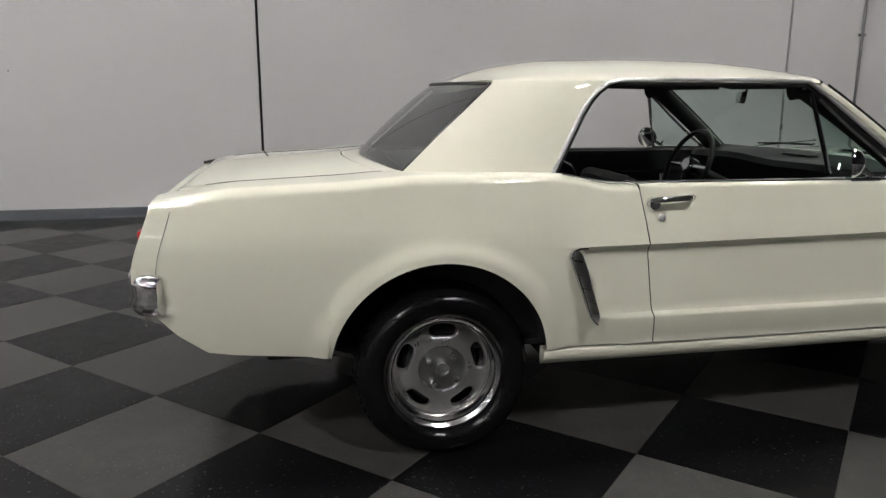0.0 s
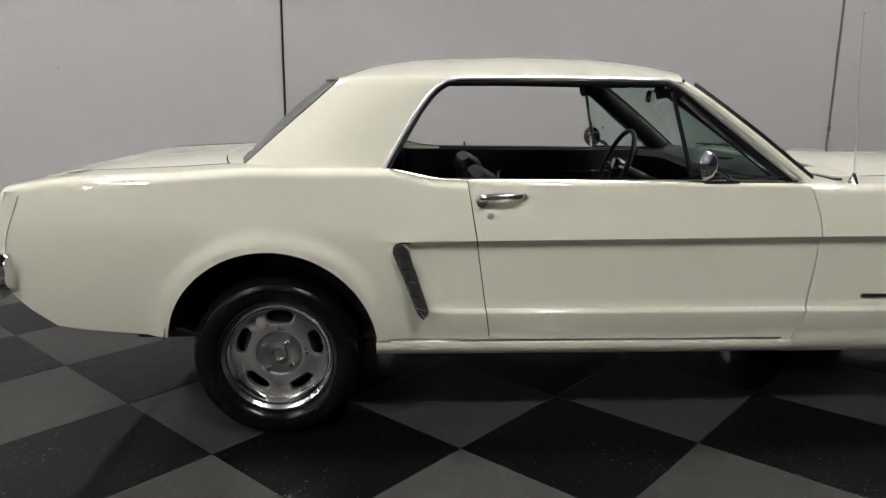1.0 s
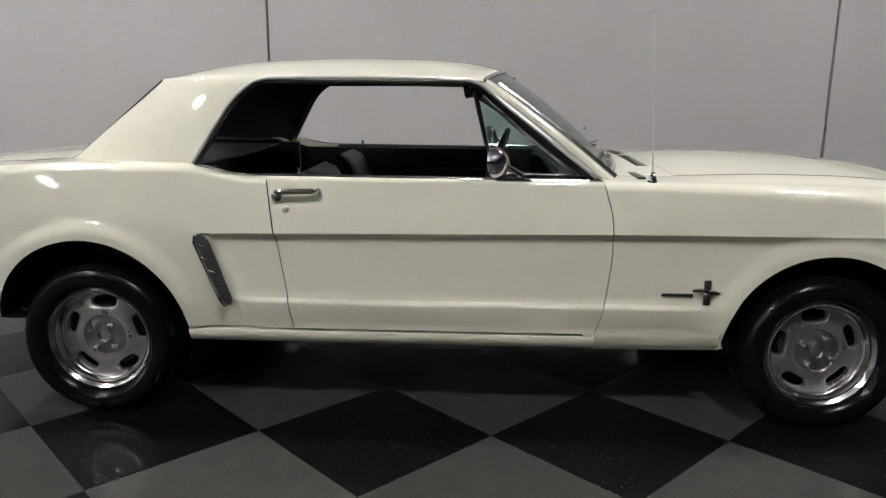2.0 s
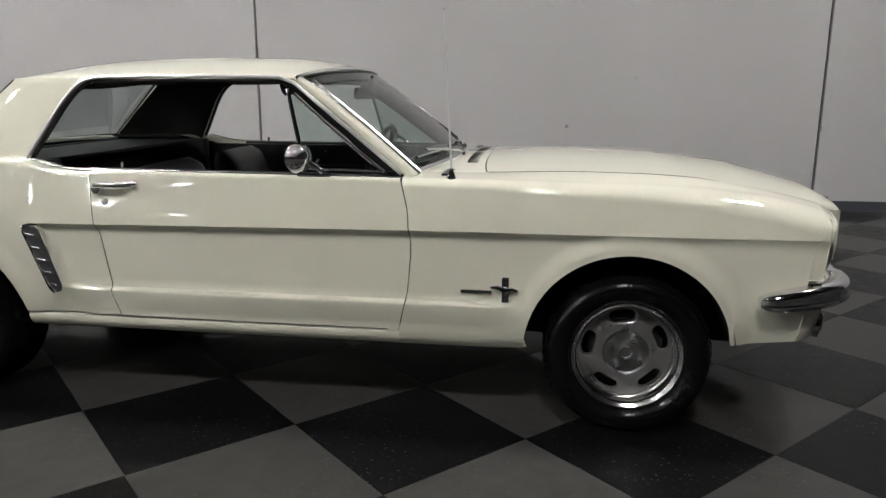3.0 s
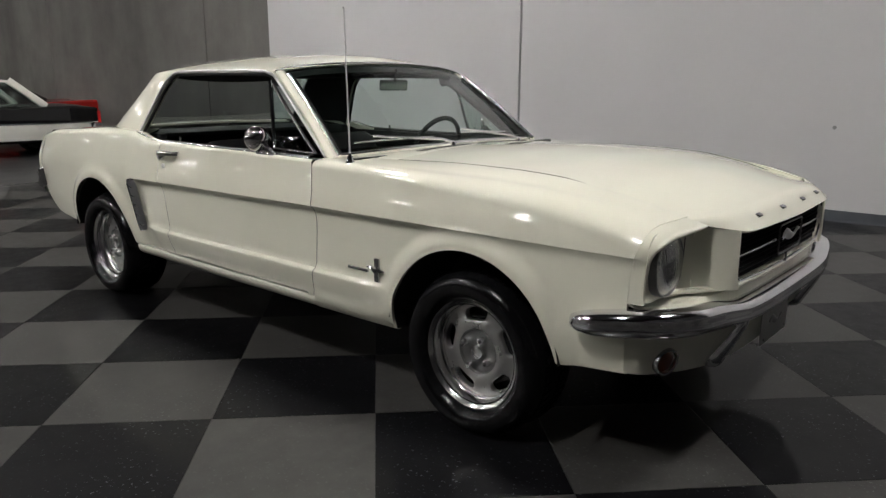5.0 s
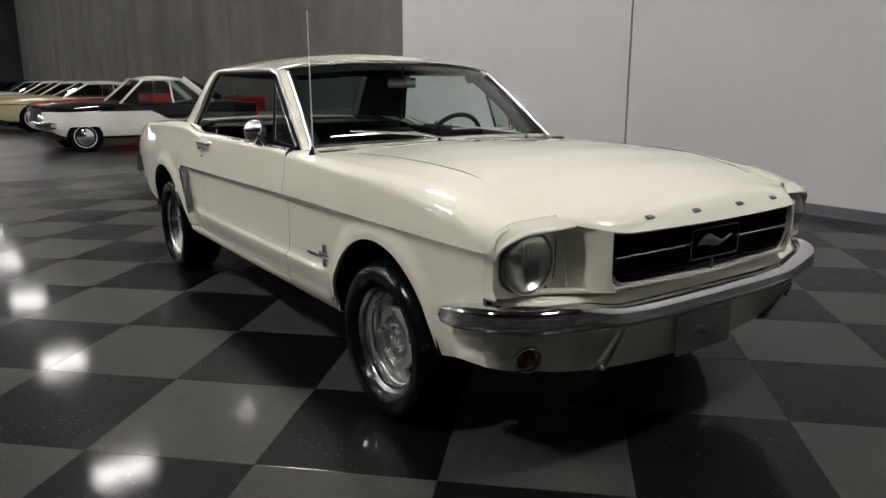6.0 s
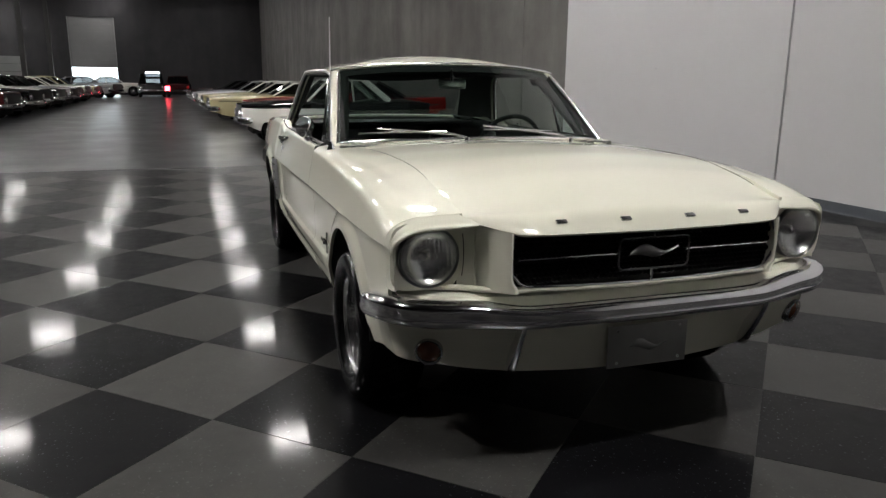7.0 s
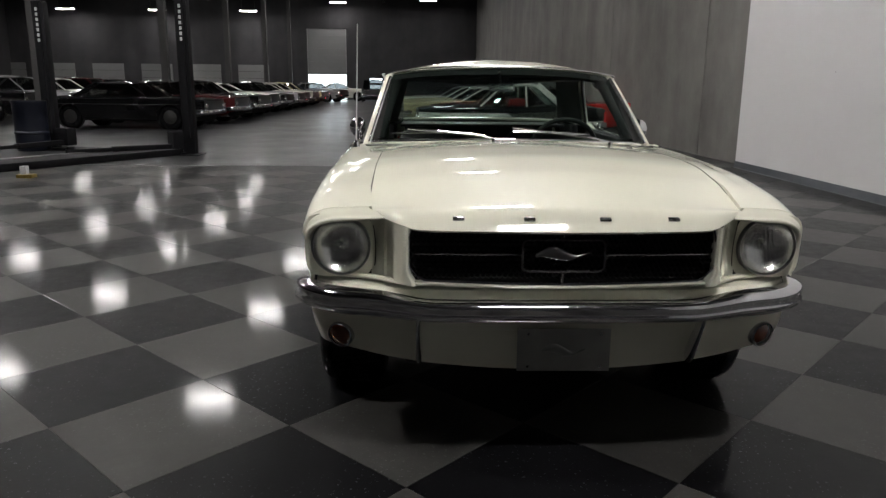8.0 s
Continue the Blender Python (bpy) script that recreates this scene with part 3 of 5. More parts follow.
for s in (-1, 1):
    side_panel("quarter_panel", s, columns(-0.978, 0.690, 0.03, REAR_ARCH), quarter_warp, quarter_inner, lambda x: 0.004 - 0.036 * smooth01(0.3, 0.42, x))
    side_panel("door", s, columns(0.690, 1.912, 0.045), door_warp, lambda x: width(x) - 0.115, lambda x: -0.035, True)
    side_panel("fender", s, columns(1.912, 3.345, 0.035, FRONT_ARCH), fender_warp, lambda x: curve([(1.9, 0.70), (1.95, 0.665), (1.99, HOOD_Y), (3.2, HOOD_Y), (3.345, 0.600)], x), shoulder_lift)
    ext = columns(3.349, 3.452, 0.018)
    side_panel("headlight_brow", s, ext, brow_warp, lambda x: 0.610 - 0.052 * smooth01(3.35, 3.452, x), lambda x: 0.006, under=CREAM)
    # rocker below the door
    prof = [(0.800, 0.347), (0.813, 0.343), (0.815, 0.330), (0.806, 0.308), (0.792, 0.292), (0.777, 0.285), (0.765, 0.285)]
    rows = [[(x, s * (y + width(x) - 0.856), z) for y, z in prof] for x in spaced(0.368, 1.905, 24)]
    bm = sheet([r + [(r[0][0], s * 0.77, 0.350)] for r in rows], None, True)
    bm.faces.new([bm.verts.new(p) for p in rows[0] + [(rows[0][0][0], s * 0.77, 0.350)]])
    weld(bm, 1e-4)
    bmesh.ops.recalc_face_normals(bm, faces=bm.faces)
    part("rocker_panel", bm, CREAM, car)


def deck_z(x, y):
    edge = belt(x) + 0.003
    mid = curve([(-1.0, 0.888), (-0.90, 0.910), (-0.80, 0.928), (-0.62, 0.950), (-0.3, 0.973), (-0.05, 0.985)], x, 0.06)
    t = min(1.0, abs(y) / 0.60)
    return mid + (edge - mid) * t ** 2.4


def top_skin(name, xs, ys, fz, fx=lambda x, y: x, thick=0.012):
    rows = [[(fx(x, y), y, fz(x, y)) for y in ys(x)] for x in xs]
    return part(name, sheet(rows, (0, 0, 1)), CREAM, car, thick=thick, angle=30)


def bl_front(y):
    return -0.165 + 0.10 * (abs(y) / 0.6) ** 2


def deck_front(y):
    return -0.275 + 0.10 * (abs(y) / 0.6) ** 2


top_skin("trunk_lid", [0, 0.02, 0.04, 0.06, 0.08] + spaced(0.10, 1.0, 20), lambda t: spaced(-0.594, 0.594, 25), lambda t, y: deck_z(-0.885 + t * (deck_front(y) + 0.885), y) - 0.026 * max(0.0, 1 - t / 0.10) ** 2,
         lambda t, y: -0.885 + t * (deck_front(y) + 0.885))
top_skin("deck_filler", spaced(0.0, 1.0, 10), lambda t: spaced(-0.594, 0.594, 25), lambda t, y: deck_z(deck_front(y) + 0.005 + t * (bl_front(y) - deck_front(y)), y) - 0.012 * smooth01(0.5, 1, t),
         lambda t, y: deck_front(y) + 0.005 + t * (bl_front(y) - deck_front(y)))


HOOD_MID = [(1.9, 0.940), (2.2, 0.955), (2.4, 0.963), (2.6, 0.965), (2.9, 0.957), (3.2, 0.926), (3.35, 0.891), (3.48, 0.855), (3.53, 0.842), (3.60, 0.815)]
HOOD_NOSE = [(0, 3.568), (0.15, 3.566), (0.30, 3.560), (0.40, 3.554), (0.46, 3.543), (0.50, 3.513), (0.555, 3.456), (0.612, 3.404)]


def hood_nose(y):
    return curve(HOOD_NOSE, abs(y), 0.012)


def cowl_line(y):
    return 2.185 + 0.025 * (abs(y) / 0.6) ** 4


def hood_z(x, y):
    mid = curve(HOOD_MID, x, 0.04)
    edge = belt(min(x, 3.40)) + shoulder_lift(x)
    t = min(1.0, abs(y) / 0.612)
    z = mid + (edge - mid) * t ** 2.0
    n = hood_nose(y)
    reach = 0.075 * (1 - smooth01(0.45, 0.60, abs(y))) + 0.010
    if x > n - reach:
        q = min(1.0, (x - n + reach) / reach)
        lip = curve([(0, 0.786), (0.46, 0.789), (0.555, 0.807), (0.612, 0.832)], abs(y), 0.01)
        z += (lip - z) * q ** 2.5
    return z


hood_ts = spaced(0, 0.93, 30) + [1 - 0.07 * (1 - math.sin(a)) for a in spaced(0, math.pi / 2, 12)[1:]]
hood = top_skin("hood", hood_ts, lambda t: spaced(-0.612, 0.612, 51),
                lambda t, y: hood_z(cowl_line(y) + t * (hood_nose(y) - cowl_line(y)), y), lambda t, y: cowl_line(y) + t * (hood_nose(y) - cowl_line(y)))
# block letters on the hood's lip, as plain chrome marks
for y in (-0.327, -0.109, 0.125, 0.340):
    x = hood_nose(y) - 0.030
    z = hood_z(x, y)
    part("hood_badge", box(-0.008, 0.008, -0.018, 0.018, -0.004, 0.005, 0.003), DULL_CHROME, hood, at=pose(x, y, z, 0, 24, 0))
for s in (-1, 1):
    part("hood_joint", tube([(x, s * 0.6135, hood_z(x, 0.612) + 0.0004) for x in spaced(2.215, 3.30, 40)], 0.0013, 6), SEAL, hood, "dark joint line")
# cowl with air slots
def cowl_z(x, y):
    mid = 0.942 + 0.012 * smooth01(1.98, 2.19, x)
    return mid - (mid - belt(2.15) - 0.005) * (abs(y) / 0.612) ** 2.2 - 0.004 * smooth01(0.612, 0.630, abs(y))


cowl = top_skin("cowl", spaced(0.0, 1.0, 12), lambda t: spaced(-0.69, 0.69, 47), lambda t, y: cowl_z(cowl_line(y) - 0.004 - (1 - t) * 0.24, y),
                lambda t, y: cowl_line(y) - 0.004 - (1 - t) * 0.24)
for k in range(32):
    y = -0.365 + k * 0.0235 + (0.03 if k > 15 else -0.03)
    x = cowl_line(y) - 0.055
    part("cowl_slot", box(x - 0.026, x + 0.020, y - 0.0055, y + 0.0055, cowl_z(x, y) - 0.010, cowl_z(x, y) + 0.0012, 0.001), SEAL, cowl)

# ---- roof, pillars and glass ----
ROOF = [(0.10, 1.235), (0.20, 1.280), (0.30, 1.328), (0.42, 1.351), (0.55, 1.367), (0.9, 1.379), (1.25, 1.374), (1.42, 1.359), (1.52, 1.340), (1.60, 1.317)]


def sail_y(z):
    return 0.752 - (z - 0.955) * 0.30


def roof_rear(y):
    return 0.135 + 0.085 * (abs(y) / 0.6) ** 2


def roof_front(y):
    return 1.575 - 0.085 * (abs(y) / 0.6) ** 2


def back_line(z):
    return curve([(0.93, -0.150), (0.96, -0.114), (1.125, 0.069), (1.24, 0.200), (1.267, 0.232)], z)


def window_line(z):
    return curve([(0.94, 0.388), (0.958, 0.397), (1.168, 0.522), (1.215, 0.558), (1.248, 0.593), (1.266, 0.620), (1.276, 0.655)], z)


EDGE_Z = 1.272


def roof_rows():
    rows = [("sail", z) for z in spaced(0.945, EDGE_Z, 16)]
    e = sail_y(EDGE_Z)
    for a, b in ((0.004, 0.06), (0.014, 0.12), (0.032, 0.19), (0.06, 0.27), (0.10, 0.36)):
        rows.append(("roof", e - a, b))
    for y in (0.48, 0.40, 0.30, 0.20, 0.10, 0.0):
        t = 1 - y / (e - 0.10)
        rows.append(("roof", y, 0.36 + 0.64 * (1 - (1 - t) ** 2.0)))
    return rows


def roof_top(x):
    return curve(ROOF, x, 0.06)


def turn_in(u):
    """How far the sail panel turns inward towards the rear window."""
    return 0.095 * (1 - u) ** 2.2


def roof_point(row, u, s, region):
    if row[0] == "sail":
        z = row[1]
        x = back_line(z) + u * (window_line(z) - back_line(z))
        return (x, s * (sail_y(z) - turn_in(u)), z)
    y, k = row[1], row[2]
    a = roof_rear(y)
    if y > 0.50:
        a = a + (back_line(EDGE_Z) - a) * smooth01(0.50, sail_y(EDGE_Z), y)
    x = a + u * (0.655 - a) if region == 0 else 0.655 + u * (roof_front(y) - 0.655)
    low = min(EDGE_Z, roof_top(x) - 0.004)
    if region == 0:
        y -= turn_in(u) * y / sail_y(EDGE_Z)
    return (x, s * y, low + k * (roof_top(x) - low))


bm = bmesh.new()
for s in (-1, 1):
    sheet([[roof_point(r, u, s, 0) for u in spaced(0, 1, 15)] for r in roof_rows()], (0, 0.5 * s, 1), bm=bm)
    rr = [r for r in roof_rows() if r[0] == "roof"]
    rows = [[(0.655 + u * (roof_front(0.64) - 0.655), s * sail_y(EDGE_Z), EDGE_Z) for u in spaced(0, 1, 22)]]
    rows += [[roof_point(r, u, s, 1) for u in spaced(0, 1, 22)] for r in rr]
    sheet(rows, (0, 0.5 * s, 1), bm=bm)
weld(bm, 0.0012)
roof = part("roof", bm, [CREAM, HEADLINER], car, thick=0.026, angle=40)

for s in (-1, 1):
    # front pillar
    lo, hi = Vector((1.950, s * 0.722, 0.912)), Vector((1.486, s * 0.624, 1.262))
    pts = swept([lo, lo.lerp(hi, 0.5) + Vector((0.006, 0, 0.006)), hi, hi + Vector((-0.06, -s * 0.012, 0.002))], 14)
    part("windscreen_pillar", tube(pts, 0.026, 10, flat=0.8, up=(0, 1, 0)), CREAM, car)
    part("pillar_lining", tube([p + Vector((-0.016, -s * 0.030, -0.018)) for p in pts], 0.040, 10), HEADLINER, car, "black lining")
    pts2 = [p + Vector((0.018, -s * 0.012, 0.014)) for p in pts[:-2]]
    part("windscreen_trim", tube(pts2, 0.0155, 10, flat=0.7), BRIGHT, car, "bright chrome strip")
    # drip rail round the side opening
    e = 0.010
    line = [(window_line(z) - 0.004, s * (sail_y(z) + e), z) for z in spaced(0.965, 1.268, 12)]
    line += [(x, s * (sail_y(EDGE_Z) + e), EDGE_Z + 0.006 + 0.004 * math.sin(math.pi * (x - 0.66) / 0.75)) for x in spaced(0.67, 1.42, 14)]
    line += [(1.47, s * 0.650, 1.258), (1.60, s * 0.672, 1.158), (1.76, s * 0.702, 1.035), (1.90, s * 0.728, 0.927)]
    part("drip_rail", tube(line, 0.0075, 8), SATIN_TRIM, car, "polished chrome strip")
    inner = [(p[0] + (0.014 if i < 12 else 0.0), p[1] - s * 0.014, p[2] - (0.016 if i >= 12 else 0.004)) for i, p in enumerate(line)]
    part("window_seal", tube(inner, 0.0080, 8), SEAL, car, "black rubber seal")
    part("sill_trim", tube([(x, s * (width(x) - 0.070), belt(x) + 0.001) for x in spaced(0.42, 1.86, 30)], 0.0045, 6), DULL_CHROME, car, "thin chrome strip")
    part("door_cap", tube([(x, s * (width(x) - 0.100), belt(x) - 0.012) for x in spaced(0.66, 1.84, 24)], 0.018, 8), VINYL, car, "black vinyl cap")
    # vent window
    frame_pts = [(1.445, s * 0.655, 1.235), (1.520, s * 0.705, 0.935)]
    vent = part("vent_window_frame", tube(frame_pts, 0.0085, 8), CHROME, car, "chrome frame")
    part("vent_bar", tube([(1.475, s * 0.662, 1.215), (1.60, s * 0.682, 1.110), (1.76, s * 0.712, 0.985), (1.835, s * 0.722, 0.932)], 0.008, 8), BRIGHT, vent)
    part("vent_bar", tube([(1.525, s * 0.706, 0.938), (1.835, s * 0.722, 0.932)], 0.006, 8), BRIGHT, vent)
    bm = bmesh.new()
    bm.faces.new([bm.verts.new(p) for p in ((1.450, s * 0.657, 1.232), (1.522, s * 0.704, 0.940), (1.832, s * 0.729, 0.936), (1.60, s * 0.681, 1.108))])
    part("vent_glass", bm, GLASS, vent, "tinted glass", smooth=False)
    part("vent_latch", tube([(1.56, s * 0.70, 0.95), (1.570, s * 0.690, 0.972)], 0.005, 8), DULL_CHROME, vent)


def screen(rows_n, cols_n, low, high, bow):
    rows = []
    for i in range(rows_n):
        t = i / (rows_n - 1)
        row = []
        for j in range(cols_n):
            u = -1 + 2 * j / (cols_n - 1)
            a, b = Vector(low(u)), Vector(high(u))
            p = a.lerp(b, t)
            k = bow * 4 * t * (1 - t) * (1 - 0.4 * u * u)
            row.append((p.x + k, p.y, p.z + abs(k) * 0.6))
        rows.append(row)
    return rows


def ws_low(u):
    return (2.035 - 0.105 * abs(u) ** 2.2, 0.705 * u, 0.944 - 0.022 * abs(u) ** 2)


def ws_high(u):
    y = 0.618 * abs(u)
    x = roof_front(y)
    k = curve([(0.0, 1.0), (0.1, 0.979), (0.2, 0.917), (0.3, 0.814), (0.4, 0.67), (0.48, 0.525), (0.557, 0.36), (0.597, 0.27), (0.643, 0.12)], y)
    return (x + 0.004, 0.618 * u, EDGE_Z + k * (roof_top(x) - EDGE_Z) - 0.010)


windscreen = part("windscreen", sheet(screen(12, 25, ws_low, ws_high, 0.016), (1, 0, 0.5)), GLASS, car, "green-tinted glass")
part("trim_strip", tube([Vector(ws_low(u)) + Vector((0.012, 0, 0.008)) for u in spaced(-0.99, 0.99, 30)], 0.010, 8), BRIGHT, windscreen, "chrome strip")
edge = [Vector(roof_point(r, 1.0, -1, 1)) for r in roof_rows() if r[0] == "roof"]
edge = edge + [Vector((p.x, -p.y, p.z)) for p in edge[-2::-1]]
part("trim_strip", tube([p + Vector((0.007, 0, -0.003)) for p in edge], 0.0075, 8), BRIGHT, windscreen, "chrome strip")
part("shade_band", sheet([[(p[0] - 0.003, p[1], p[2] - 0.004) for p in r] for r in screen(12, 25, ws_low, ws_high, 0.016)[10:]], (1, 0, 0.5)), SEAL, windscreen, "dark upper edge")


def bl_low(u):
    return (-0.195 + 0.095 * abs(u) ** 2, 0.645 * u, 0.968)


def bl_high(u):
    return (0.140 + 0.085 * abs(u) ** 2, 0.560 * u, 1.264 + 0.004 * (1 - u * u))


backlight = part("rear_window", sheet(screen(10, 21, bl_low, bl_high, -0.012), (-1, 0, 0.5)), SMOKE, car, "tinted rear glass")
ring = [Vector(bl_low(u)) for u in spaced(-1, 1, 18)] + [Vector(bl_low(1)).lerp(Vector(bl_high(1)), t) for t in (0.33, 0.66)]
ring += [Vector(bl_high(u)) for u in spaced(1, -1, 18)] + [Vector(bl_high(-1)).lerp(Vector(bl_low(-1)), t) for t in (0.33, 0.66, 1.0)]
part("trim_strip", tube(ring, 0.007, 8), BLACK_TRIM, backlight, "dark gasket strip")

# ---- front end ----
for s in (-1, 1):
    # recessed headlight panel
    rows = []
    for k in range(49):
        a = 2 * math.pi * k / 48
        ca, sa = math.cos(a), math.sin(a)
        far = (abs(ca / (0.1185 if ca > 0 else 0.103)) ** 5 + abs(sa / (0.107 if sa > 0 else 0.1065)) ** 5) ** -0.2
        row = []
        for f in (0.0, 0.12, 0.5, 1.0):
            r = 0.0955 + f * (max(far, 0.097) - 0.0955)
            y, z = 0.703 + r * ca, 0.706 + r * sa
            row.append((3.380 + 0.012 * (z - 0.6) / 0.2 - (0.012 if f == 0.0 else 0.0), s * y, z))
        rows.append(row)
    plate_ob = part("headlight_panel", weld(sheet(rows, (1, 0, 0)), 1e-5), CREAM, car, angle=35)
    part("panel_joint", tube([(3.392 + 0.012 * (z - 0.6) / 0.2, s * (0.600 - 0.010 * math.sin(math.pi * (z - 0.6) / 0.2)), z) for z in spaced(0.640, 0.775, 10)], 0.0016, 6), SEAL, plate_ob, "dark joint line")
    # cheek sweeping forward to the grille's edge, with a shallow upright hollow
    plan = [(3.380, 0.606), (3.382, 0.597), (3.388, 0.586), (3.400, 0.570), (3.416, 0.562), (3.418, 0.554), (3.428, 0.547), (3.450, 0.537), (3.472, 0.527), (3.496, 0.514), (3.516, 0.503), (3.527, 0.496), (3.532, 0.488), (3.528, 0.481), (3.500, 0.477)]
    rows = []
    for z in spaced(0.606, 0.800, 12):
        inward = 0.022 * smooth01(0.665, 0.612, z) ** 2
        row = []
        for i, (x, y) in enumerate(plan):
            k = i / (len(plan) - 1)
            top = 0.812 - 0.020 * k
            hollow = {4: 0.003, 5: 0.011, 6: 0.012, 7: 0.005}.get(i, 0.0) if 0.640 < z < 0.775 else 0.0
            lean = 0.010 * (0.80 - z) / 0.2 * (1 - k) * k
            row.append((x + lean - hollow, s * (y - inward * smooth01(0.55, 0.95, k)), min(z, top)))
        rows.append(row)
    part("grille_cheek", sheet(rows, (1, 0, 0)), CREAM, car, angle=35)
    c = Vector((3.398, s * 0.703, 0.706))
    head = part("headlight", lathe([(0.096, -0.03), (0.0975, 0.002), (0.096, 0.008), (0.093, 0.010), (0.0905, 0.007), (0.090, 0.0)], 48, "x"), RIM_DARK, car, "dark-rimmed round headlight", at=Matrix.Translation(c))
    part("reflector", lathe([(0.0895, 0.001), (0.080, -0.012), (0.060, -0.027), (0.035, -0.036), (0.0, -0.038)], 40, "x"), LAMP_BOWL, head)
    part("bulb", lathe([(0.020, -0.044), (0.018, -0.030), (0.010, -0.022), (0.0, -0.020)], 18, "x"), LAMP_BOWL, head)
    part("lens", lathe([(0.0905, 0.005), (0.085, 0.011), (0.07, 0.018), (0.045, 0.025), (0.02, 0.029), (0.0, 0.030)], 40, "x"), LENS, head, "clear ribbed glass")
    # turn signal
    t = part("turn_signal", lathe([(0.044, -0.03), (0.045, 0.004), (0.042, 0.010), (0.037, 0.008)], 28, "x"), DULL_CHROME, car, "amber lamp in chrome ring", at=pose(3.418, s * 0.708, 0.410, 0, 8, s * 22))
    part("lens", lathe([(0.037, 0.004), (0.028, 0.012), (0.012, 0.016), (0.0, 0.017)], 24, "x"), AMBER, t, "dull amber lens")

# grille
GRILLE_W = 0.492


def grille_low(y):
    return 0.617 + 0.014 * (abs(y) / GRILLE_W) ** 2 + 0.045 * smooth01(0.42, GRILLE_W, abs(y)) ** 2


def grille_x(y):
    return 3.524 - 0.008 * (abs(y) / GRILLE_W) ** 2


rows = [[(grille_x(y) - 0.02, y, grille_low(y) + t * (0.800 - grille_low(y))) for y in spaced(-GRILLE_W, GRILLE_W, 31)] for t in spaced(0, 1, 6)]
grille = part("grille", sheet(rows, (1, 0, 0)), GRILLE, car, "black honeycomb grille")
bm = bmesh.new()
for i in range(56):
    for j in range(11):
        y = -0.485 + i * 0.01765 + (0.0088 if j % 2 else 0)
        z = 0.622 + j * 0.0162
        if z < grille_low(y) + 0.008 or z > 0.782 or abs(y) > 0.482:
            continue
        ring = [(grille_x(y) - 0.006, y + 0.0098 * math.cos(math.pi / 3 * k + math.pi / 6), z + 0.0098 * math.sin(math.pi / 3 * k + math.pi / 6)) for k in range(6)]
        back = [(p[0] - 0.012, y + (p[1] - y) * 0.82, z + (p[2] - z) * 0.82) for p in ring]
        sheet([ring, back], None, True, bm)
tagged(part("honeycomb", bm, GRILLE, grille, smooth=False), kind="stuff")
part("grille_trim", tube([(3.520, -0.474, 0.788), (3.520, -0.486, 0.740), (3.519, -0.487, 0.690)] + [(grille_x(y) + 0.004, y, grille_low(y) - 0.003) for y in spaced(-GRILLE_W + 0.012, GRILLE_W - 0.012, 40)] + [(3.519, 0.487, 0.690), (3.520, 0.486, 0.740), (3.520, 0.474, 0.788)], 0.0042, 8), CHROME, grille, "chrome edge strip")
for a, b in ((-0.460, -0.128), (0.128, 0.460)):
    part("grille_bar", tube([(grille_x(y) + 0.006, y, 0.709) for y in spaced(a, b, 14)], [0.0025 + 0.003 * (1 - abs(y) / 0.5) for y in spaced(a, b, 14)], 8), CHROME, grille, "thin chrome bar")
for z0, z1 in ((0.760, 0.788), (0.612, 0.656)):
    part("grille_bar", tube([(3.534, 0, z0), (3.534, 0, z1)], 0.004, 8), CHROME, grille, "thin chrome bar")


def corral(w, h, x, r, n=8):
    pts = []
    for cx, cz, a0 in ((w - r, h - r, 0), (-(w - r), h - r, 90), (-(w - r), -(h - r), 180), (w - r, -(h - r), 270)):
        for k in range(n):
            a = radians(a0 + 90 * k / (n - 1))
            pts.append((x, cx + r * math.cos(a), 0.708 + cz + r * math.sin(a)))
    return pts + [pts[0]]


part("grille_emblem_frame", tube(corral(0.128, 0.050, 3.542, 0.018), 0.0034, 8), TARNISH, grille, "dull chrome frame")
# plain streamlined shape within the frame
bm = bmesh.new()
rows = []
for k in range(17):
    t = k / 16
    y = -0.088 + 0.176 * t
    h = 0.004 + 0.016 * math.sin(math.pi * min(1, t * 1.35)) * (1 if t < 0.74 else 0.6)
    zc = 0.706 + 0.010 * math.sin(2.2 * math.pi * t) + 0.012 * t
    rows.append([(3.538 + 0.008 * math.sin(a), y, zc + h * math.cos(a)) for a in spaced(0, math.pi, 7)])
part("grille_emblem", sheet(rows, (1, 0, 0)), RIM_DARK, grille, "plain chrome emblem shape")
# painted lip under the grille
rows = [[(grille_x(y) + dx - 0.10 * smooth01(0.44, 0.62, abs(y)) - 0.06 * smooth01(0.55, 0.80, abs(y)), y, min(grille_low(min(abs(y), 0.40)), 0.632) - 0.004 - 0.010 * smooth01(0.40, 0.60, abs(y)) + dz) for y in spaced(-0.80, 0.80, 49)]
        for dx, dz in ((-0.012, 0.0), (0.004, -0.002), (0.008, -0.008), (0.004, -0.016), (-0.03, -0.020))]
part("grille_lip", sheet(rows, (1, 0, 0)), CREAM, car, angle=35)
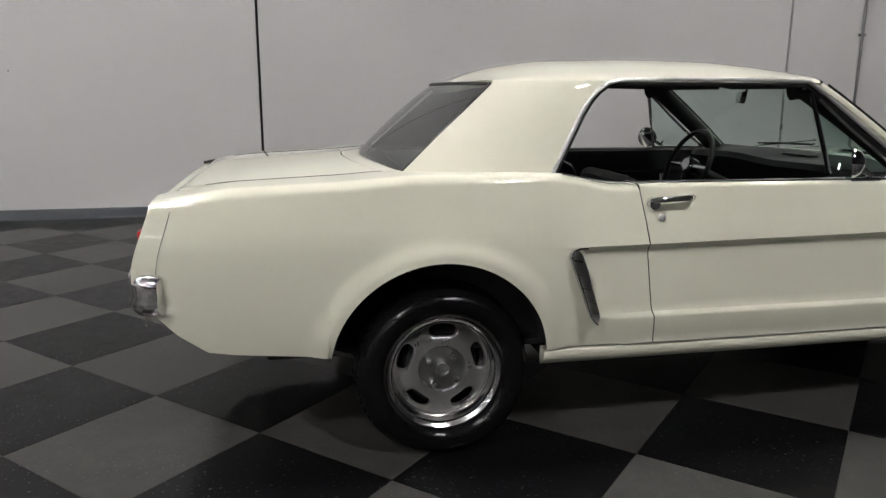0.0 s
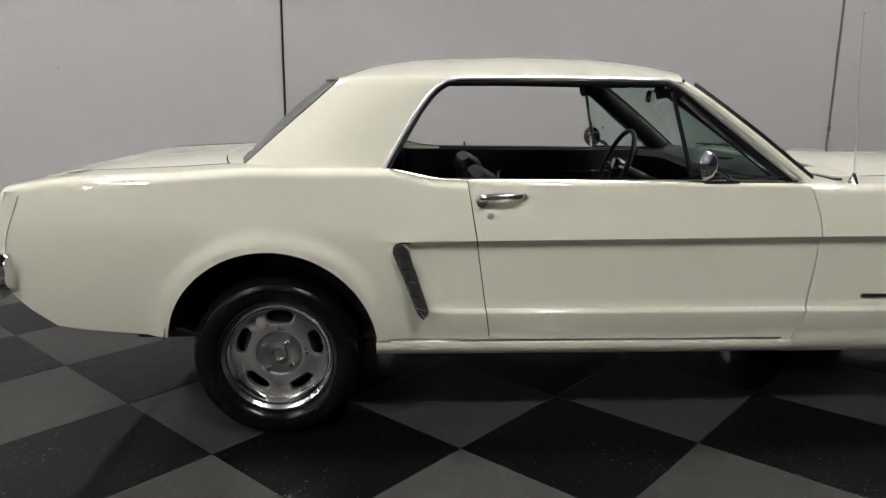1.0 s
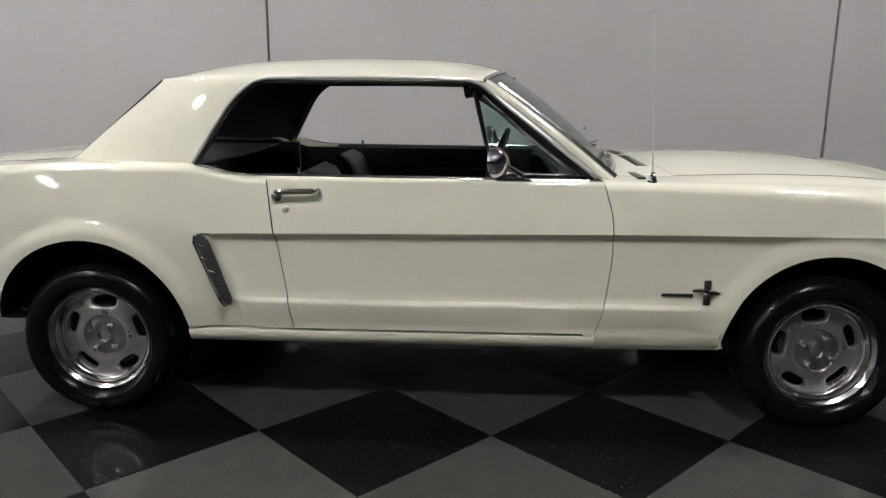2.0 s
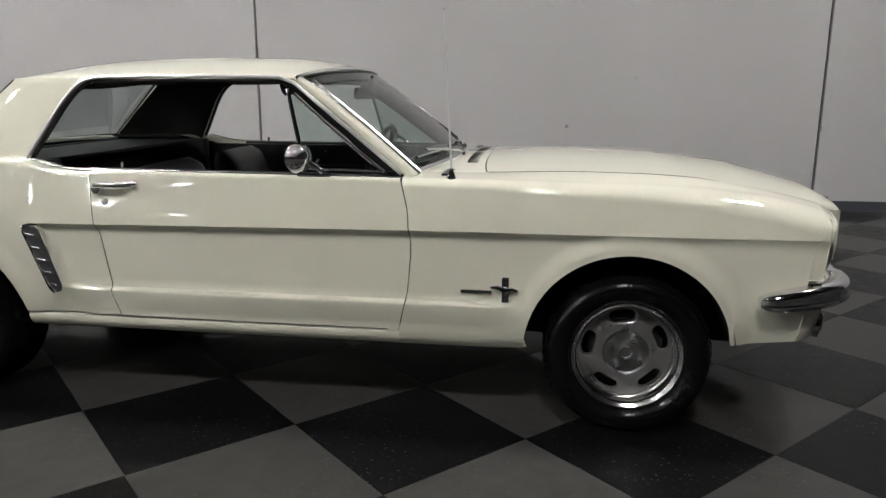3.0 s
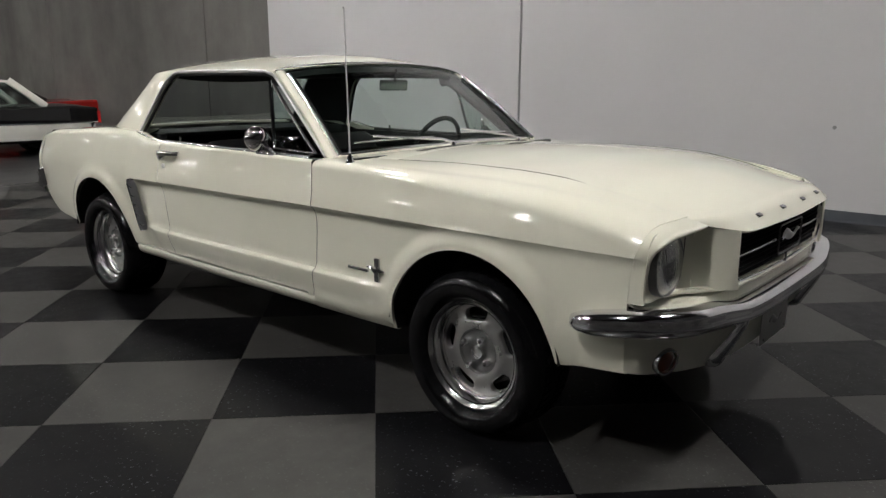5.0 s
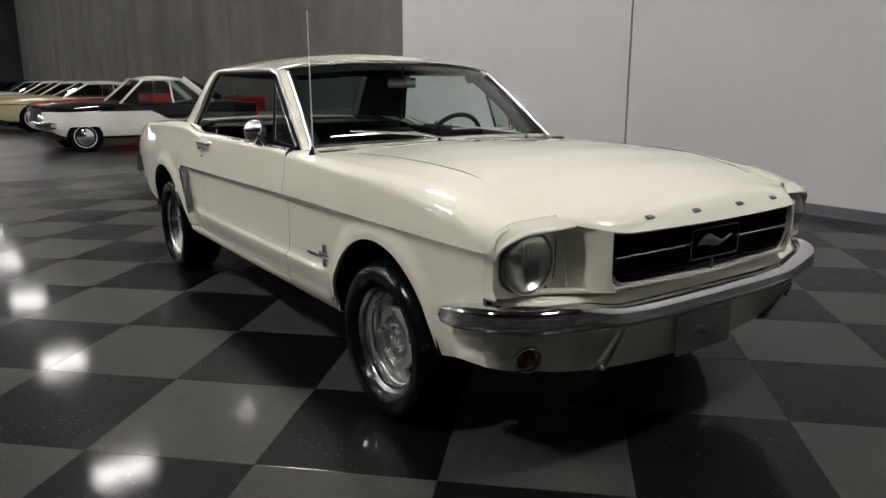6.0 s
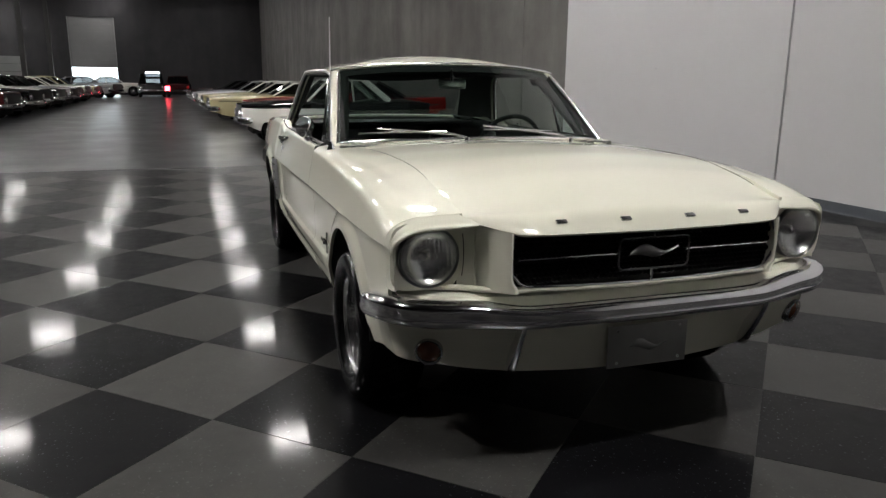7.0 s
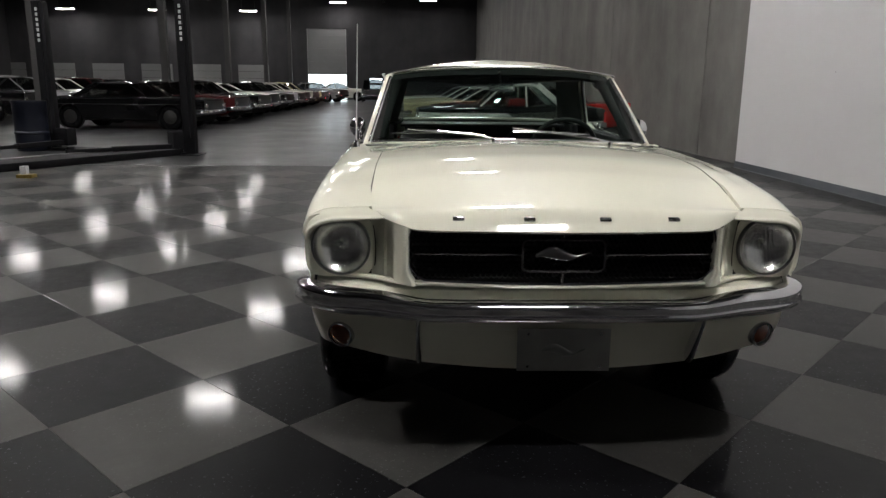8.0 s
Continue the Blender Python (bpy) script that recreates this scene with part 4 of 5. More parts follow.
# stone shield between grille and bumper
rows = []
for x, z, k in ((3.435, 0.588, 0.0), (3.472, 0.586, 0.0), (3.487, 0.581, 0.2), (3.494, 0.571, 0.5), (3.508, 0.562, 1.0), (3.520, 0.545, 1.0)):
    rows.append([(x - 0.075 * smooth01(0.35, 0.80, abs(y)) - 0.06 * smooth01(0.68, 0.80, abs(y)), y, z + 0.005 * (abs(y) / 0.78) ** 2) for y in spaced(-0.790, 0.790, 41)])
part("stone_shield", sheet(rows, (0.3, 0, 1)), CREAM, car, angle=28, thick=0.008)
# black sheet added behind the shield as the shade inside the gap
part("shield_gap_shade", sheet([[(3.40 - 0.07 * (abs(y) / 0.78) ** 2.6, y, z) for y in spaced(-0.78, 0.78, 25)] for z in (0.50, 0.66)], (1, 0, 0)), SEAL, car, "black sheet standing for shade in the gap")


# bumper: blade with a swept section
def bumper_path():
    pts = []
    half = [(3.540, 0.0), (3.539, 0.15), (3.536, 0.30), (3.527, 0.42), (3.512, 0.52), (3.496, 0.60), (3.473, 0.68), (3.437, 0.744), (3.393, 0.790), (3.345, 0.815), (3.29, 0.830), (3.23, 0.840), (3.172, 0.845)]
    return [(x, -y) for x, y in half[::-1]] + half[1:]


def blade(path, zmid, height, depth, ends=0.35):
    pts = swept([(x, y, 0) for x, y in path], 71)
    rows = []
    for i, p in enumerate(pts):
        d = (pts[min(i + 1, 70)] - pts[max(i - 1, 0)]).normalized()
        out = Vector((d.y, -d.x, 0))
        e = min(i, 70 - i) / 70
        k = ends + (1 - ends) * math.sqrt(min(1.0, e / 0.045))
        row = []
        for a, b in ((-0.020, 0.40), (0.0, 0.50), (0.020, 0.46), (0.034, 0.36), (0.040, 0.20), (0.036, 0.02), (0.041, -0.14), (0.040, -0.30), (0.028, -0.44), (0.010, -0.50), (-0.012, -0.42), (-0.022, 0.0)):
            row.append((p.x + out.x * a * depth * k, p.y + out.y * a * depth * k, zmid(p) + b * height(p) * k))
        rows.append(row)
    bm = sheet(rows, None, True)
    for row in (rows[0], rows[-1]):
        bm.faces.new([bm.verts.new(q) for q in row])
    weld(bm, 1e-4)
    bmesh.ops.recalc_face_normals(bm, faces=bm.faces)
    return bm


bumper = part("front_bumper", blade(bumper_path(), lambda p: 0.531 + 0.016 * smooth01(0.40, 0.62, abs(p.y)) - 0.022 * smooth01(3.40, 3.17, p.x),
                                    lambda p: 0.072 + 0.014 * smooth01(0.42, 0.62, abs(p.y)) - 0.004 * smooth01(3.40, 3.2, p.x), 1.2, 0.5), CHROME, car, "polished chrome bumper", angle=75)
for s in (-1, 1):
    for x, y in ((3.562, 0.450), (3.440, 0.805)):
        part("bumper_bolt", lathe([(0.010, 0.0), (0.009, 0.004), (0.0, 0.006)], 12, "x"), CHROME, bumper, at=pose(x - 0.008, s * y, 0.556, 0, -40, 0))
    g = [(3.548, s * 0.450, 0.520), (3.544, s * 0.450, 0.495), (3.520, s * 0.450, 0.450), (3.490, s * 0.449, 0.400), (3.455, s * 0.448, 0.345), (3.445, s * 0.448, 0.330)]
    part("bumper_guard", tube(swept(g, 14), [0.009] * 4 + [0.010, 0.010, 0.011, 0.011, 0.012, 0.012, 0.013, 0.013, 0.011, 0.005], 12, flat=2.5, up=(0, 1, 0)), CHROME, car, "chrome overrider")

# lower valance
half = [(3.508, 0.0), (3.505, 0.15), (3.498, 0.30), (3.482, 0.45), (3.456, 0.60), (3.428, 0.712), (3.405, 0.762), (3.374, 0.797), (3.333, 0.817)]
line = swept([(x, -y, 0) for x, y in half[::-1]] + [(x, y, 0) for x, y in half[1:]], 61)
rows = []
for k in range(9):
    t = k / 8
    row = []
    for i, p in enumerate(line):
        d = (line[min(i + 1, 60)] - line[max(i - 1, 0)]).normalized()
        zl = curve([(0, 0.302), (0.2, 0.306), (0.44, 0.320), (0.60, 0.340), (0.72, 0.364), (0.80, 0.372), (0.86, 0.374)], abs(p.y), 0.03)
        inset = (0.045 - 0.013 * smooth01(0.62, 0.80, abs(p.y))) * t * t
        row.append((p.x - d.y * inset, p.y + d.x * inset, 0.520 + t * (zl - 0.520)))
    rows.append(row)
part("front_valance", sheet(rows, (1, 0, 0)), CREAM, car, angle=30, thick=0.006)
plate = part("front_plate", box(3.512, 3.516, -0.150, 0.152, 0.318, 0.462, 0.0015), PLATE_METAL, car, "plain brushed metal plate", at=pose(0, 0.018, 0))
bm = bmesh.new()
rows = []
for k in range(15):
    t = k / 14
    h = 0.003 + 0.013 * math.sin(math.pi * min(1, t * 1.3)) * (1 if t < 0.76 else 0.5)
    rows.append([(3.5165 + 0.004 * math.sin(a), -0.070 + 0.14 * t, 0.388 + 0.010 * math.sin(2.2 * math.pi * t) + h * math.cos(a)) for a in spaced(0, math.pi, 5)])
part("plate_emblem", sheet(rows, (1, 0, 0)), RIM_DARK, plate, "plain raised emblem shape")
for y, z in ((-0.115, 0.445), (0.12, 0.445), (-0.115, 0.335), (0.12, 0.335)):
    part("screw", lathe([(0.006, 0), (0.005, 0.003), (0, 0.004)], 10, "x"), CHROME, plate, at=pose(3.516, y, z))

# ---- rear end ----
rows = []
for z in spaced(0.50, 0.882, 12):
    row = []
    for y in spaced(-0.775, 0.775, 21):
        row.append((tail_lean(-0.978, z) + 0.018 - 0.02 * (1 - (abs(y) / 0.775) ** 4), y, z))
    rows.append(row)
rows.append([(-0.872, y, 0.884) for y in spaced(-0.775, 0.775, 21)])
tail = part("tail_panel", sheet(rows, (-1, 0, 0)), CREAM, car)
for s in (-1, 1):
    for k in range(3):
        part("tail_lamp", box(-0.975, -0.945, s * 0.60 - 0.018 + (k - 1) * 0.05, s * 0.60 + 0.018 + (k - 1) * 0.05, 0.66, 0.79, 0.006), RED_LENS, car)
    part("end_joint", tube([(tail_lean(-0.905, z) + 0.012 * (0.9 - z), s * (side_y(-0.88, z) - 0.0008), z) for z in spaced(0.675, 0.868, 12)], 0.0009, 6), SEAL, car, "dark joint line")
    part("deck_joint", tube([(x, s * 0.597, deck_z(x, 0.597) + 0.0010) for x in spaced(-0.76, -0.17, 24)], 0.0012, 6), SEAL, car, "dark joint line")
rear = [(-0.968, 0.0), (-0.968, 0.4), (-0.966, 0.66), (-0.955, 0.735), (-0.932, 0.772), (-0.905, 0.792), (-0.884, 0.800)]
part("rear_bumper", blade([(x, y) for x, y in rear[::-1]] + [(x, -y) for x, y in rear[1:]], lambda p: 0.620 - 0.012 * smooth01(0.6, 0.8, abs(p.y)), lambda p: 0.150, 1.1, 0.8), CHROME, car, "polished chrome bumper")
rows = [[(-0.955 + 0.30 * t, y, 0.545 - 0.17 * t) for y in spaced(-0.74, 0.74, 9)] for t in spaced(0, 1, 5)]
part("rear_valance", sheet(rows, (-1, 0, -1)), CREAM, car)

# ---- flank fittings ----
for s in (-1, 1):
    # ornament in the scoop
    a, b = Vector((0.447, s * 0.870, 0.716)), Vector((0.543, s * 0.865, 0.450))
    rows, rail = [], []
    for k in range(25):
        t = k / 24
        p = a.lerp(b, t)
        wdt = 0.056 - 0.014 * t
        end = 0.30 + 0.70 * math.sqrt(smooth01(0, 0.10, min(t, 1 - t)))
        rows.append([(p.x + wdt * end * c, p.y + s * d, p.z) for c, d in ((-0.50, -0.006), (-0.47, 0.007), (-0.38, 0.010), (-0.28, 0.006), (-0.10, 0.000), (0.20, -0.006), (0.50, -0.014))])
        rail.append((p.x - wdt * end * 0.42, p.y + s * 0.009, p.z))
    ornament = part("scoop_ornament", sheet(rows, (0, s, 0)), ORNAMENT, car, "dull chrome ribbed side ornament", thick=0.004)
    part("ornament_edge", tube([(0.492, s * 0.868, 0.720), (0.462, s * 0.874, 0.722)] + rail, 0.0042, 8), CHROME, ornament, "bright chrome edge")
    for k in range(5):
        p = a.lerp(b, 0.14 + 0.185 * k)
        part("ornament_fin", box(-0.020, 0.014, -0.009, 0.009, -0.0026, 0.0026, 0.002), BRIGHT, ornament, at=pose(p.x, p.y, p.z, 0, 12, 0))
    # push-button handle
    yh = side_y(0.80, 0.875)
    h = [(0.728, s * (yh + 0.012), 0.868), (0.742, s * (yh + 0.030), 0.876), (0.80, s * (yh + 0.036), 0.880), (0.862, s * (yh + 0.030), 0.880), (0.884, s * (yh + 0.004), 0.878)]
    handle = part("door_handle", tube(swept(h, 16), 0.0115, 10, flat=0.85), BRIGHT, car, "chrome push-button handle")
    part("handle_base", lathe([(0.024, -0.006), (0.024, 0.012), (0.019, 0.024), (0.011, 0.028), (0.0, 0.028)], 20), CHROME, handle, at=Matrix.Translation((0.738, s * yh, 0.860)) @ (Matrix.Identity(4) if s > 0 else Matrix.Rotation(math.pi, 4, "Z")))
    part("handle_base", lathe([(0.013, -0.006), (0.012, 0.008), (0.0, 0.012)], 16), CHROME, handle, at=Matrix.Translation((0.884, s * yh, 0.878)) @ (Matrix.Identity(4) if s > 0 else Matrix.Rotation(math.pi, 4, "Z")))
    part("lock", lathe([(0.013, -0.006), (0.013, 0.006), (0.008, 0.009), (0.0, 0.009)], 16), SATIN_TRIM, handle, at=Matrix.Translation((0.768, s * side_y(0.768, 0.812), 0.812)) @ (Matrix.Identity(4) if s > 0 else Matrix.Rotation(math.pi, 4, "Z")))
    # fender badge as plain chrome shapes
    yb = side_y(2.29, 0.525) + 0.004
    badge = part("fender_badge", box(2.288, 2.314, -0.005, 0.005, 0.478, 0.572, 0.003), DULL_CHROME, car, "chrome upright badge bars", at=pose(0, s * yb, 0))
    part("badge_sweep", tube([(2.248, 0, 0.533), (2.275, s * 0.006, 0.536), (2.30, s * 0.009, 0.526), (2.325, s * 0.008, 0.530), (2.345, s * 0.004, 0.524)], [0.005, 0.009, 0.012, 0.009, 0.004], 8), CHROME, badge)
    part("badge_bar", box(2.138, 2.252, -0.004, 0.004, 0.509, 0.521, 0.002), DULL_CHROME, badge)
    # round mirror on a stalk
    m = part("door_mirror", box(1.525, 1.655, s * 0.79 - 0.022, s * 0.79 + 0.022, 0.917, 0.931, 0.005), CHROME, car, "round chrome door mirror")
    part("stalk", tube(swept([(1.622, s * 0.793, 0.926), (1.606, s * 0.798, 0.946), (1.560, s * 0.805, 0.974)], 8), [0.013, 0.012, 0.011, 0.010, 0.010, 0.010, 0.011, 0.012], 10), CHROME, m)
    part("mirror_head", lathe([(0.0, 0.040), (0.022, 0.036), (0.042, 0.024), (0.054, 0.006), (0.056, -0.004), (0.050, -0.006), (0.0, -0.006)], 32, "x"), CHROME, m, at=pose(1.532, s * 0.806, 0.986, 0, -4, s * 40))
mast = part("antenna", lathe([(0.0, 0.050), (0.006, 0.049), (0.0075, 0.040), (0.012, 0.036), (0.0125, 0.030), (0.018, 0.014), (0.0265, 0.003), (0.0275, -0.012)], 24, "z"), CHROME, car, "thin chrome whip antenna", at=pose(2.093, -0.766, 0.906))
part("whip", tube([(0, 0, 0.04), (-0.014, 0.006, 0.30), (-0.030, 0.012, 0.600)], [0.0038, 0.0030, 0.0022], 8), ROD, mast)
part("whip_tip", lathe([(0.0, -0.004), (0.004, 0.0), (0.0, 0.004)], 8, "z"), CHROME, mast, at=pose(-0.030, 0.012, 0.600))
# wipers
for y0, y1 in ((-0.08, -0.58), (0.52, 0.02)):
    piv = Vector((2.050 - 0.05 * (y0 > 0.3), y0, 0.955 - 0.018 * (y0 > 0.3)))
    u0, u1 = y0 / 0.705, y1 / 0.705
    mid = Vector(ws_low(u1 * 0.9)).lerp(Vector(ws_high(u1 * 0.9)), 0.13) + Vector((0.035, 0, 0.022))
    w = part("wiper", tube([piv, piv.lerp(mid, 0.15) + Vector((0, 0, 0.012)), mid], [0.009, 0.007, 0.005], 8), BRIGHT, car, "bright metal arm and blade")
    b0 = Vector(ws_low(u1 * 1.05)).lerp(Vector(ws_high(u1 * 1.05)), 0.10) + Vector((0.022, 0, 0.014))
    b1 = Vector(ws_low(u0 * 0.8 + u1 * 0.2)).lerp(Vector(ws_high(u0 * 0.8 + u1 * 0.2)), 0.08) + Vector((0.022, 0, 0.014))
    part("blade", tube([b0, b0.lerp(b1, 0.5) + Vector((0.008, 0, 0.004)), b1], 0.005, 6), BRIGHT, w)
    part("rubber", tube([b0 - Vector((0.008, 0, 0.005)), b0.lerp(b1, 0.5) - Vector((0.002, 0, 0.003)), b1 - Vector((0.008, 0, 0.005))], 0.004, 6), SEAL, w, "black rubber edge")
    part("pivot", lathe([(0.017, -0.02), (0.014, 0.004), (0.0, 0.01)], 14, "z"), CHROME, w, at=Matrix.Translation(piv))

# ---- wheels ----
def slotted_wheel(front):
    hub = part("wheel", lathe([(0.150, -0.17), (0.164, -0.155), (0.166, -0.060), (0.1685, -0.047), (0.1700, -0.036), (0.1735, -0.031), (0.1765, -0.029), (0.1790, -0.018), (0.1825, -0.004), (0.1860, 0.004), (0.1905, 0.007), (0.1945, 0.011), (0.1985, 0.014), (0.2015, 0.012), (0.2020, 0.004), (0.1980, -0.004)], 72), ALLOY, car, "slotted cast alloy wheel")
    tyre = [(0.176, -0.195), (0.200, -0.206), (0.240, -0.212), (0.272, -0.204), (0.292, -0.184), (0.2990, -0.150), (0.3015, -0.09), (0.2990, -0.026), (0.2935, 0.010), (0.281, 0.032), (0.270, 0.040), (0.252, 0.045), (0.230, 0.042), (0.212, 0.030), (0.203, 0.013), (0.198, 0.004), (0.180, 0.0)]
    ty = part("tyre", lathe(tyre, 80), RUBBER, hub, "black radial tyre with shiny dressing")
    bm = bmesh.new()
    for r, y, n in ((0.3000, -0.05, 56), (0.3000, -0.13, 56)):
        for k in range(n):
            a = 2 * math.pi * k / n
            blk = box(-0.0115, 0.0115, y - 0.028, y + 0.028, -0.004, 0.0030)
            bmesh.ops.rotate(blk, verts=blk.verts, matrix=Matrix.Rotation(0.25, 3, "Z"))
            bmesh.ops.translate(blk, verts=blk.verts, vec=(0, 0, r))
            bmesh.ops.rotate(blk, verts=blk.verts, matrix=Matrix.Rotation(a, 3, "Y"))
            me = bpy.data.meshes.new("tmp")
            blk.to_mesh(me)
            blk.free()
            bm.from_mesh(me)
            bpy.data.meshes.remove(me)
    tagged(part("tread", bm, RUBBER, ty, smooth=False), kind="stuff")
    # dished face with five rounded slots
    bm = bmesh.new()

    def face_y(r):
        return curve([(0.0, -0.040), (0.076, -0.040), (0.082, -0.033), (0.090, -0.030), (0.115, -0.033), (0.150, -0.042), (0.163, -0.047), (0.172, -0.047)], r, 0.003)

    for q in range(5):
        t0 = radians(90 + 72 * q)
        n = 60
        slot, rim = [], []
        for k in range(n):
            a = 2 * math.pi * k / n
            ca, sa = math.cos(a), math.sin(a)
            u, v = math.copysign(abs(ca) ** 0.78, ca), math.copysign(abs(sa) ** 0.62, sa)
            slot.append((0.1385 + 0.0228 * v, t0 + 0.345 * u))
            m = max(abs(ca), abs(sa))
            rim.append((0.1265 + 0.0445 * sa / m, t0 + math.pi / 5 * ca / m))
        rings = []
        for f in (0.0, 0.06, 0.16, 0.4, 0.7, 1.0):
            ring = []
            for (r1, a1), (r2, a2) in zip(slot, rim):
                r, a = r1 + (r2 - r1) * f, a1 + (a2 - a1) * f
                ring.append((r * math.cos(a), face_y(r) - (0.004 if f == 0 else 0.001 if f == 0.06 else 0), r * math.sin(a)))
            rings.append(ring)
        deep = [(p[0] * 0.995, p[1] - 0.020, p[2] * 0.995) for p in rings[0]]
        sheet([deep] + rings, None, True, bm)
    weld(bm, 0.0008)
    bmesh.ops.recalc_face_normals(bm, faces=bm.faces)
    part("disc", bm, ALLOY_SATIN, hub, "satin cast alloy face with five slots", angle=50)
    part("hub_face", lathe([(0.0845, -0.0315), (0.081, -0.034), (0.078, -0.0395), (0.060, -0.0405), (0.040, -0.0405), (0.034, -0.042), (0.0, -0.042)], 60), ALLOY_CORE, hub, "dull recessed hub face")
    part("centre_cap", lathe([(0.027, -0.044), (0.027, -0.026), (0.0245, -0.022), (0.021, -0.023), (0.0195, -0.030), (0.0, -0.032)], 30), LUG, hub, "bright hub ring")
    for q in range(4):
        a = radians(34 + 90 * q)
        part("lug_nut", lathe([(0.0125, -0.042), (0.0125, -0.014), (0.0095, -0.004), (0.0, 0.000)], 12), LUG, hub, at=pose(0.057 * math.cos(a), 0, 0.057 * math.sin(a)))
    part("brake_drum", lathe([(0.0, -0.06), (0.125, -0.06), (0.135, -0.075), (0.135, -0.14), (0.0, -0.14)], 40), UNDER, hub, "dark brake drum")
    return hub


WHEEL_Y = 0.803
base = slotted_wheel(True)
base.matrix_basis = pose(0.011, -WHEEL_Y, HUB_Z, 0, -2, 180)
copy_thing(base, pose(WHEELBASE, -WHEEL_Y + 0.006, HUB_Z, 0, 7, 180))
copy_thing(base, pose(0.011, WHEEL_Y, HUB_Z, 0, 20, 0))
copy_thing(base, pose(WHEELBASE, WHEEL_Y - 0.006, HUB_Z, 0, 40, 0))

# ---- underside and cabin ----
for cx, cz, r in (REAR_ARCH, FRONT_ARCH):
    for s in (-1, 1):
        rows = [[(cx - (r + 0.012) * math.cos(a), s * y, max(0.345, cz + (r + 0.012) * math.sin(a))) for a in spaced(0.12, math.pi - 0.12, 30)] for y in (0.828, 0.60, 0.50)]
        bm = sheet(rows, None)
        a = [bm.verts.new((cx - (r + 0.012) * math.cos(t), s * 0.50, max(0.345, cz + (r + 0.012) * math.sin(t)))) for t in spaced(0.12, math.pi - 0.12, 30)]
        bm.faces.new(a)
        part("wheel_well", bm, UNDER, car, "black inner arch", smooth=False)
bm = box(-0.60, 3.30, -0.50, 0.50, 0.255, 0.34, 0.02)
box(0.40, 2.34, -0.72, 0.72, 0.275, 0.33, 0.01, bm=bm)
box(3.28, 3.40, -0.60, 0.60, 0.38, 0.43, 0.01, bm=bm)
part("underbody", bm, UNDER, car, "black underbody")
part("rear_axle", tube([(0, -0.66, HUB_Z), (0, 0.66, HUB_Z)], 0.045, 12), UNDER, car)
for s in (-1, 1):
    part("leaf_spring", tube([(-0.62, s * 0.56, 0.40), (-0.3, s * 0.56, 0.30), (0.0, s * 0.56, 0.25), (0.5, s * 0.56, 0.33)], 0.022, 6, flat=1.4), STEEL, car)
    part("exhaust", tube([(1.9, s * 0.30, 0.25), (0.9, s * 0.30, 0.235), (0.35, s * 0.36, 0.235)], 0.028, 10), STEEL, car)
    part("rear_rail", box(-0.75, -0.30, s * 0.60 - 0.04, s * 0.60 + 0.04, 0.385, 0.44, 0.006), UNDER, car)

# cabin tub and trim
bm = box(-0.10, 2.06, -0.735, 0.735, 0.345, 0.365)
box(2.05, 2.08, -0.72, 0.72, 0.35, 0.93, bm=bm)
box(-0.06, -0.04, -0.58, 0.58, 0.35, 0.95, bm=bm)
part("cabin_floor", bm, VINYL, car, "black carpet and bulkheads", smooth=False)
for s in (-1, 1):
    trim = part("door_trim", box(0.45, 1.96, s * 0.745 - 0.012, s * 0.745 + 0.012, 0.36, 0.918, 0.008), VINYL, car, "black vinyl inner trim")
    part("arm_rest", box(1.0, 1.42, s * 0.705 - 0.03, s * 0.705 + 0.03, 0.655, 0.70, 0.015), VINYL, trim)
    part("window_crank", tube([(1.52, s * 0.725, 0.70), (1.47, s * 0.70, 0.73)], 0.009, 8), CHROME, trim)
    part("pull_bar", tube([(0.95, s * 0.726, 0.80), (1.7, s * 0.726, 0.80)], 0.006, 6), CHROME, trim)
    part("side_trim", box(-0.05, 0.46, s * 0.66 - 0.02, s * 0.66 + 0.02, 0.36, 0.95, 0.008), VINYL, car, "black vinyl side trim")
    part("lock_knob", lathe([(0.006, 0), (0.006, 0.03), (0.008, 0.036), (0, 0.04)], 10, "z"), CHROME, car, at=pose(0.80, s * 0.755, 0.918))
part("parcel_shelf", box(-0.13, 0.36, -0.60, 0.60, 0.925, 0.945, 0.006), VINYL, car, "black parcel shelf")


def cushion(a, b, w, name, parent, bulge=0.02):
    """A padded slab from point a to b on the seat's midline, w wide."""
    a, b = Vector(a), Vector(b)
    d = (b - a).normalized()
    n = Vector((0, 1, 0)).cross(d).normalized()
    rows = []
    for t in spaced(0, 1, 11):
        end = math.sqrt(max(0.0, 1 - abs(2 * t - 1) ** 6))
        row = []
        for k in range(28):
            an = 2 * math.pi * k / 28
            ca, sa = math.cos(an), math.sin(an)
            u, v = math.copysign(abs(ca) ** 0.35, ca), math.copysign(abs(sa) ** 0.6, sa)
            rib = 0.004 * math.cos(u * 18) if abs(u) < 0.75 else 0.0
            p = a.lerp(b, t) + n * (v * (0.065 * (0.35 + 0.65 * end) + rib)) + Vector((0, 1, 0)) * (u * w / 2 * (0.86 + 0.14 * end))
            row.append(p)
        rows.append(row)
    bm = sheet(rows, None, True)
    for r in (rows[0], rows[-1]):
        bm.faces.new([bm.verts.new(q) for q in r])
    weld(bm, 1e-4)
    bmesh.ops.recalc_face_normals(bm, faces=bm.faces)
    return part(name, bm, VINYL, parent)


